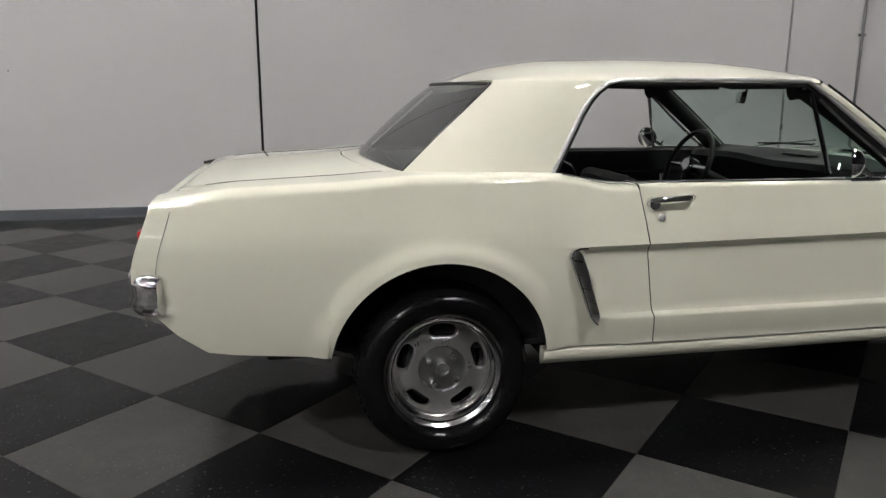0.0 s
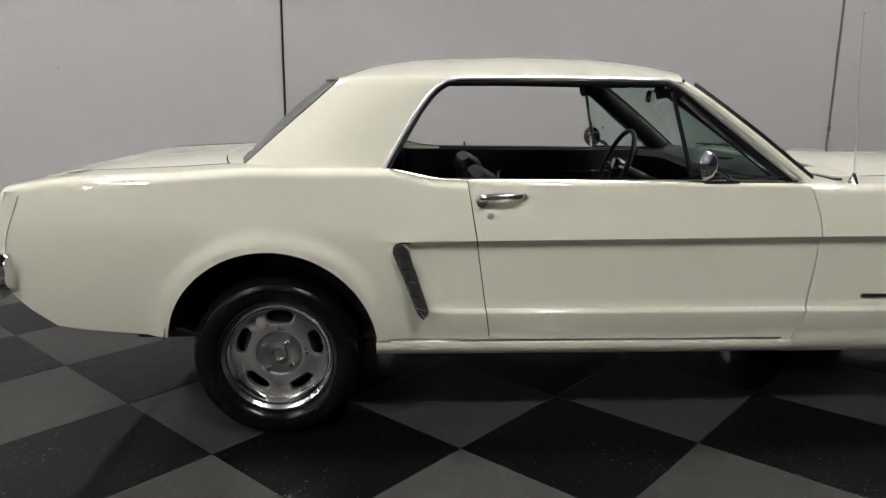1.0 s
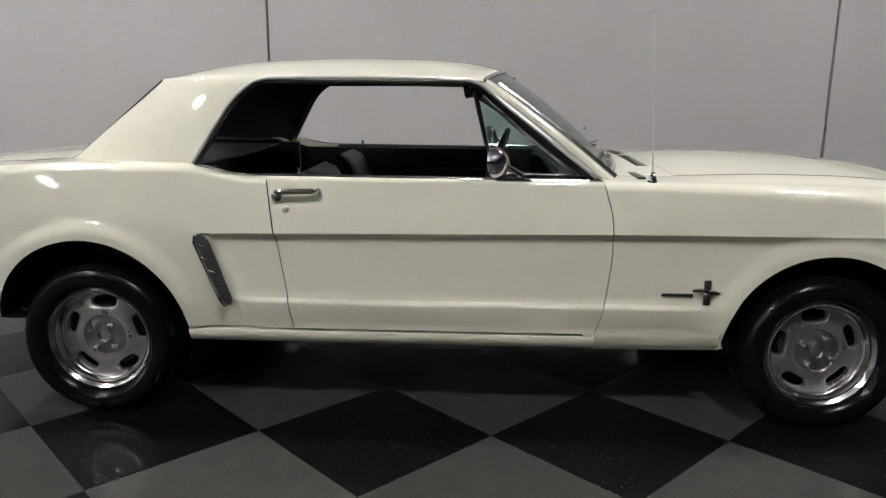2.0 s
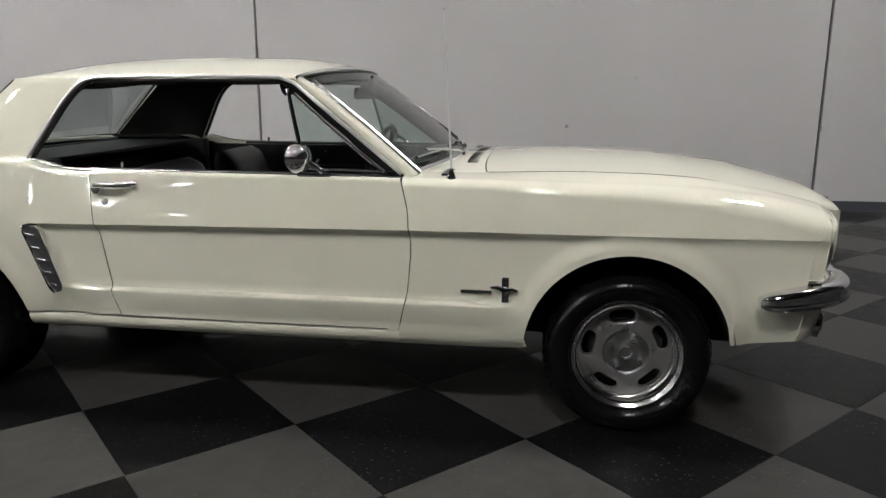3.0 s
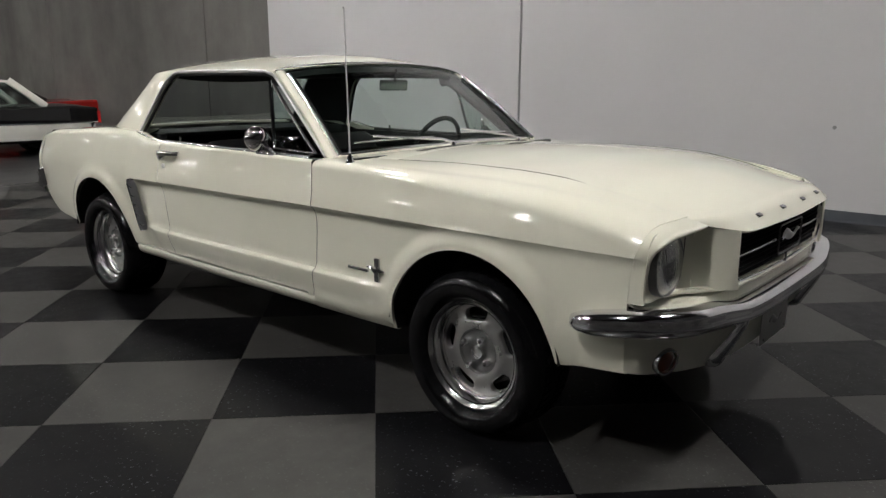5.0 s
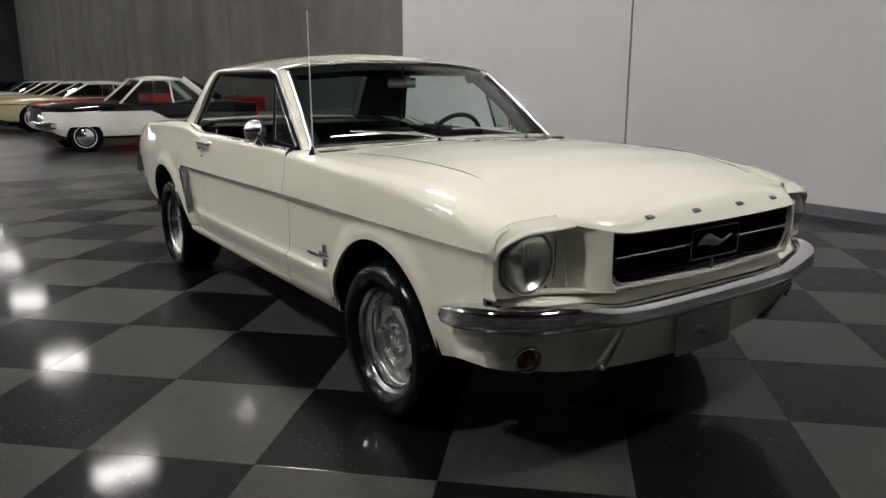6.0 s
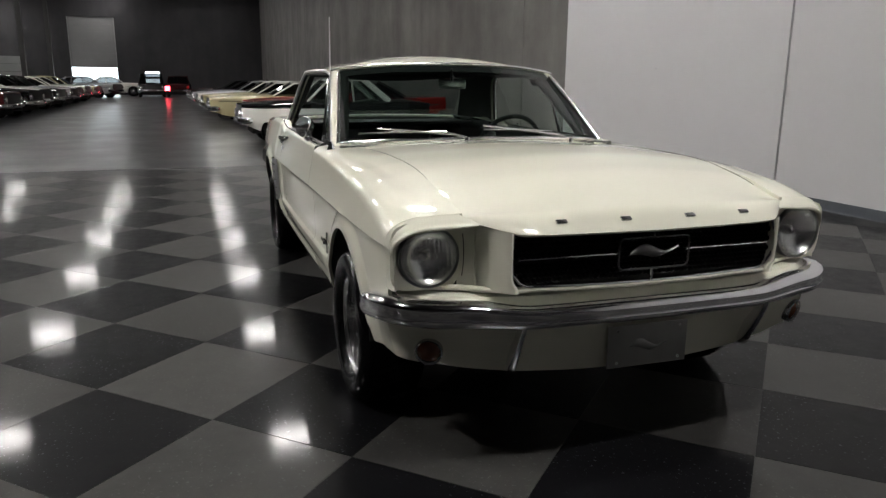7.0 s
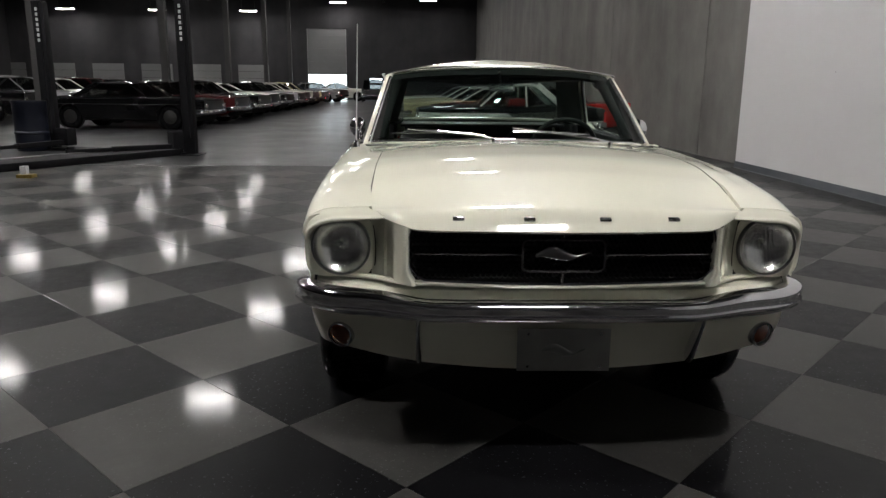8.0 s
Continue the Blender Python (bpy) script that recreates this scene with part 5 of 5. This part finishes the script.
for y in (-0.36, 0.36):
    seat = part("bucket_seat", box(0.95, 1.38, y - 0.20, y + 0.20, 0.365, 0.46, 0.01), BLACK_TRIM, car, "black vinyl bucket seat")
    cushion((0.90, y, 0.52), (1.42, y, 0.56), 0.50, "cushion", seat)
    cushion((0.94, y, 0.52), (0.76, y, 0.915), 0.48, "backrest", seat)
    part("seat_hinge", lathe([(0.03, -0.01), (0.03, 0.01), (0.02, 0.014), (0, 0.014)], 16), CHROME, seat, at=pose(0.93, y - 0.25, 0.57))
bench = part("rear_seat", box(0.22, 0.62, -0.56, 0.56, 0.365, 0.44, 0.01), BLACK_TRIM, car, "black vinyl rear bench")
cushion((0.20, 0, 0.50), (0.66, 0, 0.53), 1.14, "cushion", bench)
cushion((0.24, 0, 0.50), (0.08, 0, 0.93), 1.14, "backrest", bench)
# dashboard with padded brow and twin pods
prof = [(1.98, 0.60), (1.84, 0.62), (1.80, 0.70), (1.80, 0.80), (1.775, 0.850), (1.76, 0.890), (1.775, 0.918), (1.81, 0.928), (1.89, 0.936), (1.99, 0.954)]
rows = [[(min(x + 0.024 * (1 - (abs(y) / 0.72) ** 2), 2.012 - 0.105 * (abs(y) / 0.705) ** 2.2), y, z + (0.016 * math.exp(-((y - 0.36) / 0.22) ** 2) + 0.010 * math.exp(-((y + 0.36) / 0.26) ** 2) if 1.75 < x < 1.95 and z > 0.84 else 0)) for x, z in prof] for y in spaced(-0.72, 0.72, 37)]
dash = part("dashboard", sheet(rows, (-1, 0, 0.4)), VINYL, car, "black padded dashboard")
part("dash_speaker", box(1.90, 1.95, -0.10, 0.10, 0.940, 0.949, 0.003), BLACK_TRIM, dash)
part("glovebox_trim", tube([(1.806, -0.60, 0.80), (1.818, -0.30, 0.80), (1.826, 0.10, 0.80)], 0.006, 6), CHROME, dash)
for y in (-0.12, -0.04, 0.05):
    part("knob", lathe([(0.011, 0.0), (0.011, -0.02), (0.0, -0.022)], 12, "x"), CHROME, dash, at=pose(1.815, y, 0.74))
console = part("shift_console", box(1.05, 1.70, -0.09, 0.09, 0.365, 0.52, 0.03), VINYL, car, "black centre console")
part("shift_lever", tube([(1.36, 0, 0.51), (1.34, 0, 0.66), (1.32, 0, 0.72)], [0.008, 0.007, 0.018], 10), CHROME, console)
# steering wheel
hub_at = Matrix.Translation((1.545, 0.365, 0.865)) @ Matrix.Rotation(radians(22), 4, "Y")
sw = part("steering_wheel", lathe([(0.188 + 0.013 * math.cos(2 * math.pi * k / 10), 0.013 * math.sin(2 * math.pi * k / 10)) for k in range(11)], 56, "x"), BLACK_TRIM, car, "black three-spoke steering wheel", at=hub_at)
for a in (0, 180, 270):
    r = radians(a)
    part("spoke", tube([(0.0, 0.03 * math.cos(r), 0.03 * math.sin(r)), (0.0, 0.186 * math.cos(r), 0.186 * math.sin(r))], 0.012, 8, flat=0.4), DULL_CHROME, sw)
part("horn_boss", lathe([(0.045, 0.04), (0.048, 0.0), (0.035, -0.018), (0.0, -0.024)], 28, "x"), DULL_CHROME, sw)
part("steering_column", tube([(0.02, 0, 0), (0.34, 0, -0.01)], 0.028, 12), BLACK_TRIM, sw)
# inside mirror and visors
im = part("inside_mirror", box(-0.012, 0.010, -0.075, 0.075, -0.027, 0.027, 0.010), DULL_CHROME, car, "small inside mirror", at=pose(1.585, 0.0, 1.215, 0, 8, -24))
part("stalk", tube([(0.01, 0, 0.02), (0.03, 0, 0.085)], 0.007, 8), BLACK_TRIM, im)
part("mirror_glass", box(-0.0145, -0.0125, -0.069, 0.069, -0.021, 0.021), CHROME, im)
for s in (-1, 1):
    part("sun_visor", box(-0.070, 0.070, -0.24, 0.24, -0.008, 0.008, 0.006), HEADLINER, car, "black sun visor", at=pose(1.430, s * 0.29, 1.270, 0, 10, 0))
part("roof_header", tube([Vector(ws_high(u * 0.98)) + Vector((-0.034, 0, -0.024)) for u in spaced(-1, 1, 21)], 0.022, 8), HEADLINER, car, "black header lining")


# ---- other cars in the hall ----
PAINTS = {}


def paint(name, color):
    if name not in PAINTS:
        PAINTS[name] = mat(name + "_car_paint", color, 0.5, vary=0.04, scale=2.0, coat=0.9 if name == "black" else 0.6)
        PAINTS[name].node_tree.nodes["Principled BSDF"].inputs["Specular IOR Level"].default_value = 0.02
    return PAINTS[name]


DARK_GLASS = tinted_glass("parked_car_glass", (0.30, 0.31, 0.31), 0.08)
WHITEWALL = mat("whitewall", (0.35, 0.34, 0.32), 0.6, vary=0.08, scale=10.0)


def old_car(label, low, high, roof_paint, at, length=4.9, half=0.92, z_belt=0.92, z_roof=1.45, fin=0.0, soft_top=False, group="parked cars", tyre=0.35, base=0.60, whitewall=False, step=False, glass=None, skirt=9.0, cap=None):
    c = thing("car", at, label, "car", group)
    L, wb = length / 2, base * length / 2
    r = tyre + 0.02
    k = tyre / 0.35
    xs = set(spaced(-L, L, 34))
    for cx in (-wb, wb):
        xs = {x for x in xs if abs(x - cx) > r + 0.01} | {cx - r * math.cos(math.pi * k / 14) for k in range(15)} | {cx - r - 0.002, cx + r + 0.002}
    xs = sorted(xs)

    def hw(x):
        return half * (1 - 0.16 * smooth01(0.72, 1.0, abs(x) / L) - 0.05 * smooth01(0.4, 0.8, x / L))

    def top(x):
        return z_belt + fin * smooth01(-0.4, -1.0, x / L) - 0.05 * smooth01(0.5, 1.0, x / L) - 0.03 * smooth01(-0.75, -1.0, x / L) * (fin == 0)

    def low_edge(x):
        for cx in (-wb, wb):
            if abs(x - cx) < r:
                return min(skirt, max(0.30, tyre - 0.01 + math.sqrt(r * r - (x - cx) ** 2)))
        return 0.27 + 0.12 * smooth01(0.8, 1.0, abs(x) / L)

    def split(x):
        return 0.54 + 0.16 * smooth01(-0.10 * L, 0.10 * L, x) if step else 0.66

    for s in (-1, 1):
        rows = []
        for x in xs:
            zb, zt, w = low_edge(x), top(x), hw(x)
            row = []
            for z in spaced(0.27, split(x), 7) + spaced(split(x), zt - 0.04, 6)[1:]:
                zz = max(zb, z)
                row.append((x, s * (w - 0.05 * ((zz - 0.62) / 0.35) ** 2), zz))
            row += [(x, s * (w - 0.055), zt - 0.01), (x, s * (w - 0.085), zt)]
            rows.append(row)
        bm = weld(sheet(rows, (0, s, 0.2)))
        for f in bm.faces:
            f.material_index = 1 if f.calc_center_median().z > split(f.calc_center_median().x) else 0
        part("side_panel", bm, [low, high], c, angle=30)
        part("side_trim", tube([(x, s * (hw(x) + 0.004 - 0.05 * ((split(x) - 0.62) / 0.35) ** 2), split(x)) for x in spaced(-L * 0.93, L * 0.9, 30)], 0.009, 6), CHROME, c, "chrome side strip")
    rows = []
    for x in xs:
        w = hw(x) - 0.085
        rows.append([(x, y * w, top(x) + 0.035 * (1 - abs(y) ** 2.5) * (1 - smooth01(0.9, 1.0, abs(x) / L)) - fin * 0.8 * smooth01(-0.4, -1.0, x / L) * (1 - abs(y) ** 3)) for y in spaced(-1, 1, 11)])
    part("hood_and_deck", sheet(rows, (0, 0, 1)), high, c, angle=30)
    for e in (-1, 1):
        x = e * L
        rows = []
        for z in spaced(0.39, top(x) - 0.01, 6):
            rows.append([(x + e * 0.05 * (1 - y * y), y * (hw(x) - 0.05 * ((z - 0.62) / 0.35) ** 2), z) for y in spaced(-1, 1, 9)])
        part("end_panel", sheet(rows, (e, 0, 0)), high if e < 0 else BLACK_TRIM, c)
        part("bumper", blade([(x * 0.90, -half * 0.93), (x * 0.985, -half * 0.88), (x * 1.02, -half * 0.6), (x * 1.03, 0), (x * 1.02, half * 0.6), (x * 0.985, half * 0.88), (x * 0.90, half * 0.93)][::e],
                             lambda p: 0.47, lambda p: 0.13, 1.3, 0.6), CHROME, c, "chrome bumper")
        if step and e < 0:
            for s in (-1, 1):
                part("tail_lamp", box(-0.03, 0.03, -0.05, 0.05, -0.13, 0.13, 0.028), RED_LENS, c, "tall red tail lamp", at=pose(x - 0.015, s * half * 0.80, 0.60))
        for s in (-1, 1):
            lamp = lathe([(0.085, -0.03), (0.088, 0.02), (0.078, 0.03), (0.0, 0.045)], 20, "x")
            part("headlight" if e > 0 else "tail_lamp", lamp, LAMP_BOWL if e > 0 else RED_LENS, c, at=pose(x + e * 0.02, s * half * 0.70, z_belt - 0.24, 0, 0, 0 if e > 0 else 180))
    # glasshouse
    b0, b1, t0, t1 = -0.27 * length, 0.17 * length, -0.135 * length, 0.045 * length
    wl, wt = half - 0.13, half - 0.25
    low_ring = [(b0, -wl, z_belt + 0.0), (b1, -wl, z_belt), (b1 + 0.12, 0, z_belt + 0.02), (b1, wl, z_belt), (b0, wl, z_belt), (b0 - 0.12, 0, z_belt + 0.02)]
    top_ring = [(t0, -wt, z_roof - 0.05), (t1, -wt, z_roof - 0.05), (t1 + 0.06, 0, z_roof - 0.03), (t1, wt, z_roof - 0.05), (t0, wt, z_roof - 0.05), (t0 - 0.06, 0, z_roof - 0.03)]
    part("glass", sheet([low_ring, top_ring], None, True), glass or DARK_GLASS, c, "dark windows", smooth=False)
    if step:
        part("seat", box(-0.35, 0.05, -0.5, 0.5, z_belt - 0.1, z_belt + 0.16, 0.05), red, c, "red vinyl bench seat")
    rows = [[(x, y * (wt + 0.015), z_roof - 0.055 + 0.06 * (1 - abs(y) ** 2.4) * math.sin(math.pi * (0.12 + 0.76 * (x - t0) / (t1 - t0)))) for y in spaced(-1, 1, 11)] for x in spaced(t0 - 0.07, t1 + 0.08, 12)]
    part("roof", sheet(rows, (0, 0, 1)), roof_paint, c, thick=0.03)
    for s in (-1, 1):
        for a, b, w in ((low_ring[1], top_ring[1], 0.022), (low_ring[0], top_ring[0], 0.06 if not soft_top else 0.10), ((0.5 * (b0 + b1) - 0.1, -wl, z_belt), (0.5 * (t0 + t1) - 0.1, -wt, z_roof - 0.05), 0.018)):
            part("pillar", tube([(a[0], s * abs(a[1]), a[2]), (b[0], s * abs(b[1]), b[2])], w, 8, flat=0.6), roof_paint, c)
        for cx in (-wb, wb):
            w = part("wheel", lathe([(a * k, b) for a, b in ((0.19, -0.16), (0.32, -0.17), (0.345, -0.14), (0.35, -0.08), (0.345, -0.02), (0.32, 0.012), (0.27, 0.02), (0.20, 0.01), (0.19, 0.0))], 28), RUBBER, c, at=pose(cx, s * (half - 0.09), tyre, 0, 0, 0 if s > 0 else 180))
            part("hubcap", lathe([(a * k, b) for a, b in ((0.195, -0.01), (0.19, 0.008), (0.14, 0.015), (0.10, 0.03), (0.0, 0.04))], 24), cap or CHROME, w)
            if whitewall:
                part("whitewall_band", lathe([(a * k, b) for a, b in ((0.246, 0.0225), (0.238, 0.0225), (0.228, 0.019))], 28), WHITEWALL, w)
            part("arch_lining", lathe([(0.0, -0.12), (r, -0.12), (r + 0.01, 0.02)], 24), UNDER, w)
    part("undertray", box(-L * 0.9, L * 0.9, -half * 0.75, half * 0.75, 0.22, 0.36), UNDER, c, smooth=False)
    return c


white, black, red, butter = paint("white", (0.62, 0.61, 0.56)), paint("black", (0.003, 0.003, 0.0035)), paint("red", (0.27, 0.014, 0.012)), paint("butter", (0.40, 0.36, 0.21))
silver, maroon, navy, sage = paint("silver", (0.24, 0.24, 0.25)), paint("maroon", (0.035, 0.006, 0.007)), paint("navy", (0.012, 0.016, 0.04)), paint("sage", (0.25, 0.28, 0.22))

# row with tails to the aisle, noses to the concrete wall
right_row = [
    ("small two-tone white and black 1950s coupe", white, black, white, 3.75, 0.0),
    ("bright red 1950s convertible with black soft top", red, red, black, 4.8, 0.05),
    ("butter yellow 1950s coupe with white roof", butter, butter, white, 5.0, 0.05),
    ("pale yellow sedan with cream roof", butter, butter, white, 4.9, 0.0),
    ("white finned hardtop with chrome trim", white, white, white, 5.0, 0.10),
    ("silver grey hardtop coupe", silver, silver, silver, 4.9, 0.0),
    ("black sedan with shiny chrome bumper", black, black, black, 4.9, 0.0),
    ("maroon coupe with black roof", maroon, maroon, black, 4.8, 0.0),
]
for i, (label, a, b, c, ln, fin) in enumerate(right_row):
    small = i == 0
    old_car(label + ", parked by concrete wall", a, b, c, pose(-9.6 - i * 3.1, ln / 2 - 0.72 - 0.08 * i + (0.21, 0.65, 0, 0, 0, 0, 0, 0)[i], 0, 0, 0, -90), ln, half=0.78 if small else 0.92, fin=fin, z_belt=0.82 if small else 0.80,
            z_roof=1.30 if small else 1.20, soft_top=c is black, group="cars along the concrete wall", tyre=0.265 if small else 0.33, base=0.67 if small else 0.60, whitewall=True, step=small, glass=GLASS if small else None, skirt=0.44 if small else 9.0)
# row facing the aisle
left_row = [("black sports coupe, low and dark", black, black, black), ("dark maroon coupe with black roof", maroon, maroon, black), ("black muscle car with bright chrome", black, black, black),
            ("white hardtop with chrome bumper", white, white, white), ("black sedan with chrome grille", black, black, black), ("silver coupe with black roof", silver, silver, black),
            ("white sedan with chrome trim", white, white, white), ("sage green sedan", sage, sage, white), ("butter yellow coupe", butter, butter, butter), ("navy blue coupe", navy, navy, navy)]
for i, (label, a, b, c) in enumerate(left_row):
    old_car(label + ", facing the aisle", a, b, c, pose(-15.2 - i * 3.0, -8.4 + 0.05 * (i % 3), 0, 0, 0, 84), 4.6 + 0.1 * (i % 3), z_belt=0.84 + 0.02 * (i % 4), z_roof=1.26 + 0.04 * (i % 3), tyre=0.33, group="cars facing the aisle", cap=BLACK_TRIM if i < 3 else STEEL)
back_row = [("white pickup-height sedan", white, white, white, 1.85), ("black coupe", black, black, black, 1.4), ("silver sedan", silver, silver, silver, 1.45), ("white coupe", white, white, white, 1.4),
            ("maroon sedan", maroon, maroon, maroon, 1.45), ("black sedan", black, black, black, 1.4)]
for i, (label, a, b, c, zr) in enumerate(back_row):
    old_car(label + " in the second row", a, b, c, pose(-15.5 - i * 3.1, -15.0, 0, 0, 0, 86), 4.8, z_roof=zr, group="cars in the second row")
old_car("dark car at the end of the aisle", black, black, black, pose(-50.0, -3.5, 0, 0, 0, 2), 4.6, z_roof=1.6, group="cars at the far end")
for x, y, a, b, label in ((-47.5, -7.6, 70, silver, "silver sedan parked before the loading door"), (-51.5, -6.2, 95, white, "white sedan parked before the loading door")):
    old_car(label, b, b, b, pose(x, y, 0, 0, 0, a), 4.6, z_roof=1.35, group="cars at the far end")
end_car = old_car("dark red car with a lit tail lamp by the end wall", maroon, maroon, maroon, pose(-50.0, -1.75, 0, 0, 0, 180), 4.4, half=0.85, group="cars at the far end")
part("lit_lamp", box(-2.30, -2.27, 0.55, 0.86, 0.45, 0.75, 0.01), TAIL_GLOW, end_car, "glowing red lamp")

# ---- car lift ----
lift = thing("car_lift", pose(-7.22, -4.52, 0), "black two-post car lift with low floor beam", "car lift")
for x, y in ((0, 0), (-0.85, -2.75)):
    post = part("post", box(x - 0.10, x + 0.10, y - 0.10, y + 0.10, 0.015, 2.62, 0.012), LIFT_PAINT, lift, "black steel post")
    part("base_plate", box(x - 0.22, x + 0.22, y - 0.20, y + 0.20, 0.0, 0.015), LIFT_PAINT, post, smooth=False)
    part("cable_guide", box(x + 0.10, x + 0.140, y - 0.04, y + 0.04, 0.3, 2.58), LIFT_PAINT, post, smooth=False)
    for k in range(7):
        part("letter_bar", box(x + 0.141, x + 0.144, y - 0.020, y + 0.020, 1.92 + k * 0.088, 1.975 + k * 0.088), MARK_WHITE, post, "white mark", smooth=False)
part("floor_beam", box(-0.18, 0.18, -2.8, 0.0, 0.0, 0.05, 0.008), LIFT_PAINT, lift, "low black floor beam", at=pose(0, 0, 0, 0, 0, -17.2))
ramp = part("ramp", box(0.0, 4.2, -0.70, 0.0, 0.0, 0.11, 0.012), LIFT_PAINT, lift, "low black steel ramp", at=pose(0.10, -0.10, 0, 0, 0, -32.7))
part("ramp_edge", box(0.05, 4.15, -0.68, -0.60, 0.11, 0.125, 0.004), STEEL, ramp)
for x0, y0, a in ((0.05, -0.25, -52), (-0.75, -2.5, -20)):
    arm = part("swing_arm", box(0.0, 1.05, -0.06, 0.06, 0.10, 0.19, 0.01), LIFT_PAINT, lift, "black swing arm", at=pose(x0, y0, 0, 0, 0, a))
    part("arm_tip", box(1.0, 1.75, -0.045, 0.045, 0.115, 0.175, 0.008), LIFT_PAINT, arm)
    part("pad", lathe([(0.0, 0.175), (0.06, 0.175), (0.065, 0.20), (0.06, 0.215), (0.0, 0.215)], 20, "z"), LIFT_PAINT, arm, at=pose(1.68, 0, 0))
    part("carriage", box(-0.14, 0.08, -0.14, 0.14, 0.09, 0.40, 0.01), LIFT_PAINT, arm)
drum = thing("trash_drum", pose(-7.9, -7.55, 0), "dark blue round plastic drum beside the lift", "bin")
part("barrel", lathe([(0.0, 0.0), (0.27, 0.0), (0.28, 0.03), (0.285, 0.3), (0.295, 0.31), (0.295, 0.34), (0.285, 0.35), (0.29, 0.84), (0.30, 0.86), (0.30, 0.89), (0.27, 0.89), (0.26, 0.4), (0.0, 0.38)], 36, "z"), mat("blue_plastic", (0.0035, 0.005, 0.011), 0.45, vary=0.15), drum)
box_y = thing("tool_box", pose(-3.93, -5.68, 0), "small yellow and white box on checkered floor", "box")
part("case", box(-0.07, 0.07, -0.10, 0.10, 0.0, 0.045, 0.006), mat("yellow_plastic", (0.14, 0.10, 0.02), 0.4, vary=0.1), box_y)
part("carton", box(-0.04, 0.04, -0.06, 0.02, 0.045, 0.15, 0.004), MARK_WHITE, box_y)

# ---- floor tiles ----
def tile_mesh(name, material):
    h = TILE / 2 - 0.0009
    bm = sheet([[(-h, -h, -0.003), (h, -h, -0.003), (h, h, -0.003), (-h, h, -0.003)],
                [(-h, -h, -0.0002), (h, -h, -0.0002), (h, h, -0.0002), (-h, h, -0.0002)],
                [(-h + 0.0012, -h + 0.0012, 0), (h - 0.0012, -h + 0.0012, 0), (h - 0.0012, h - 0.0012, 0), (-h + 0.0012, h - 0.0012, 0)]], None, True)
    bm.verts.ensure_lookup_table()
    bm.faces.new(bm.verts[8:12])
    bmesh.ops.recalc_face_normals(bm, faces=bm.faces)
    return finish(bm, name, material, False)


meshes = (tile_mesh("dark_tile", TILE_DARK), tile_mesh("grey_tile", TILE_GREY))
places = []
for i in range(-17, 23):
    for j in range(-18, 14):
        if (i + j) % 2:
            x, y = X0 + i * HALF, Y0 + j * HALF
            if CHECK_END + 0.1 < x < 8.9 and -8.5 < y < WALL_Y - 0.1:
                places.append((math.hypot(0.8 * (x - 2.6), y + 1.0), x, y, j % 2))
places.sort()
rng = random.Random(5)
rest = {0: bmesh.new(), 1: bmesh.new()}
for n, (_, x, y, k) in enumerate(places):
    m = Matrix.Translation((x, y, rng.uniform(-0.0002, 0.0002))) @ Matrix.Rotation(radians(45 + 90 * rng.randrange(4)), 4, "Z")
    if n < 300:
        share("tile", meshes[k], floor, m)
    else:
        other = rest[k]
        keep = len(other.verts)
        other.from_mesh(meshes[k])
        other.verts.ensure_lookup_table()
        for v in other.verts[keep:]:
            v.co = m @ v.co
for k, name in ((0, "dark_tiles"), (1, "grey_tiles")):
    tagged(part(name, rest[k], (TILE_DARK, TILE_GREY)[k], floor, smooth=False), kind="stuff")
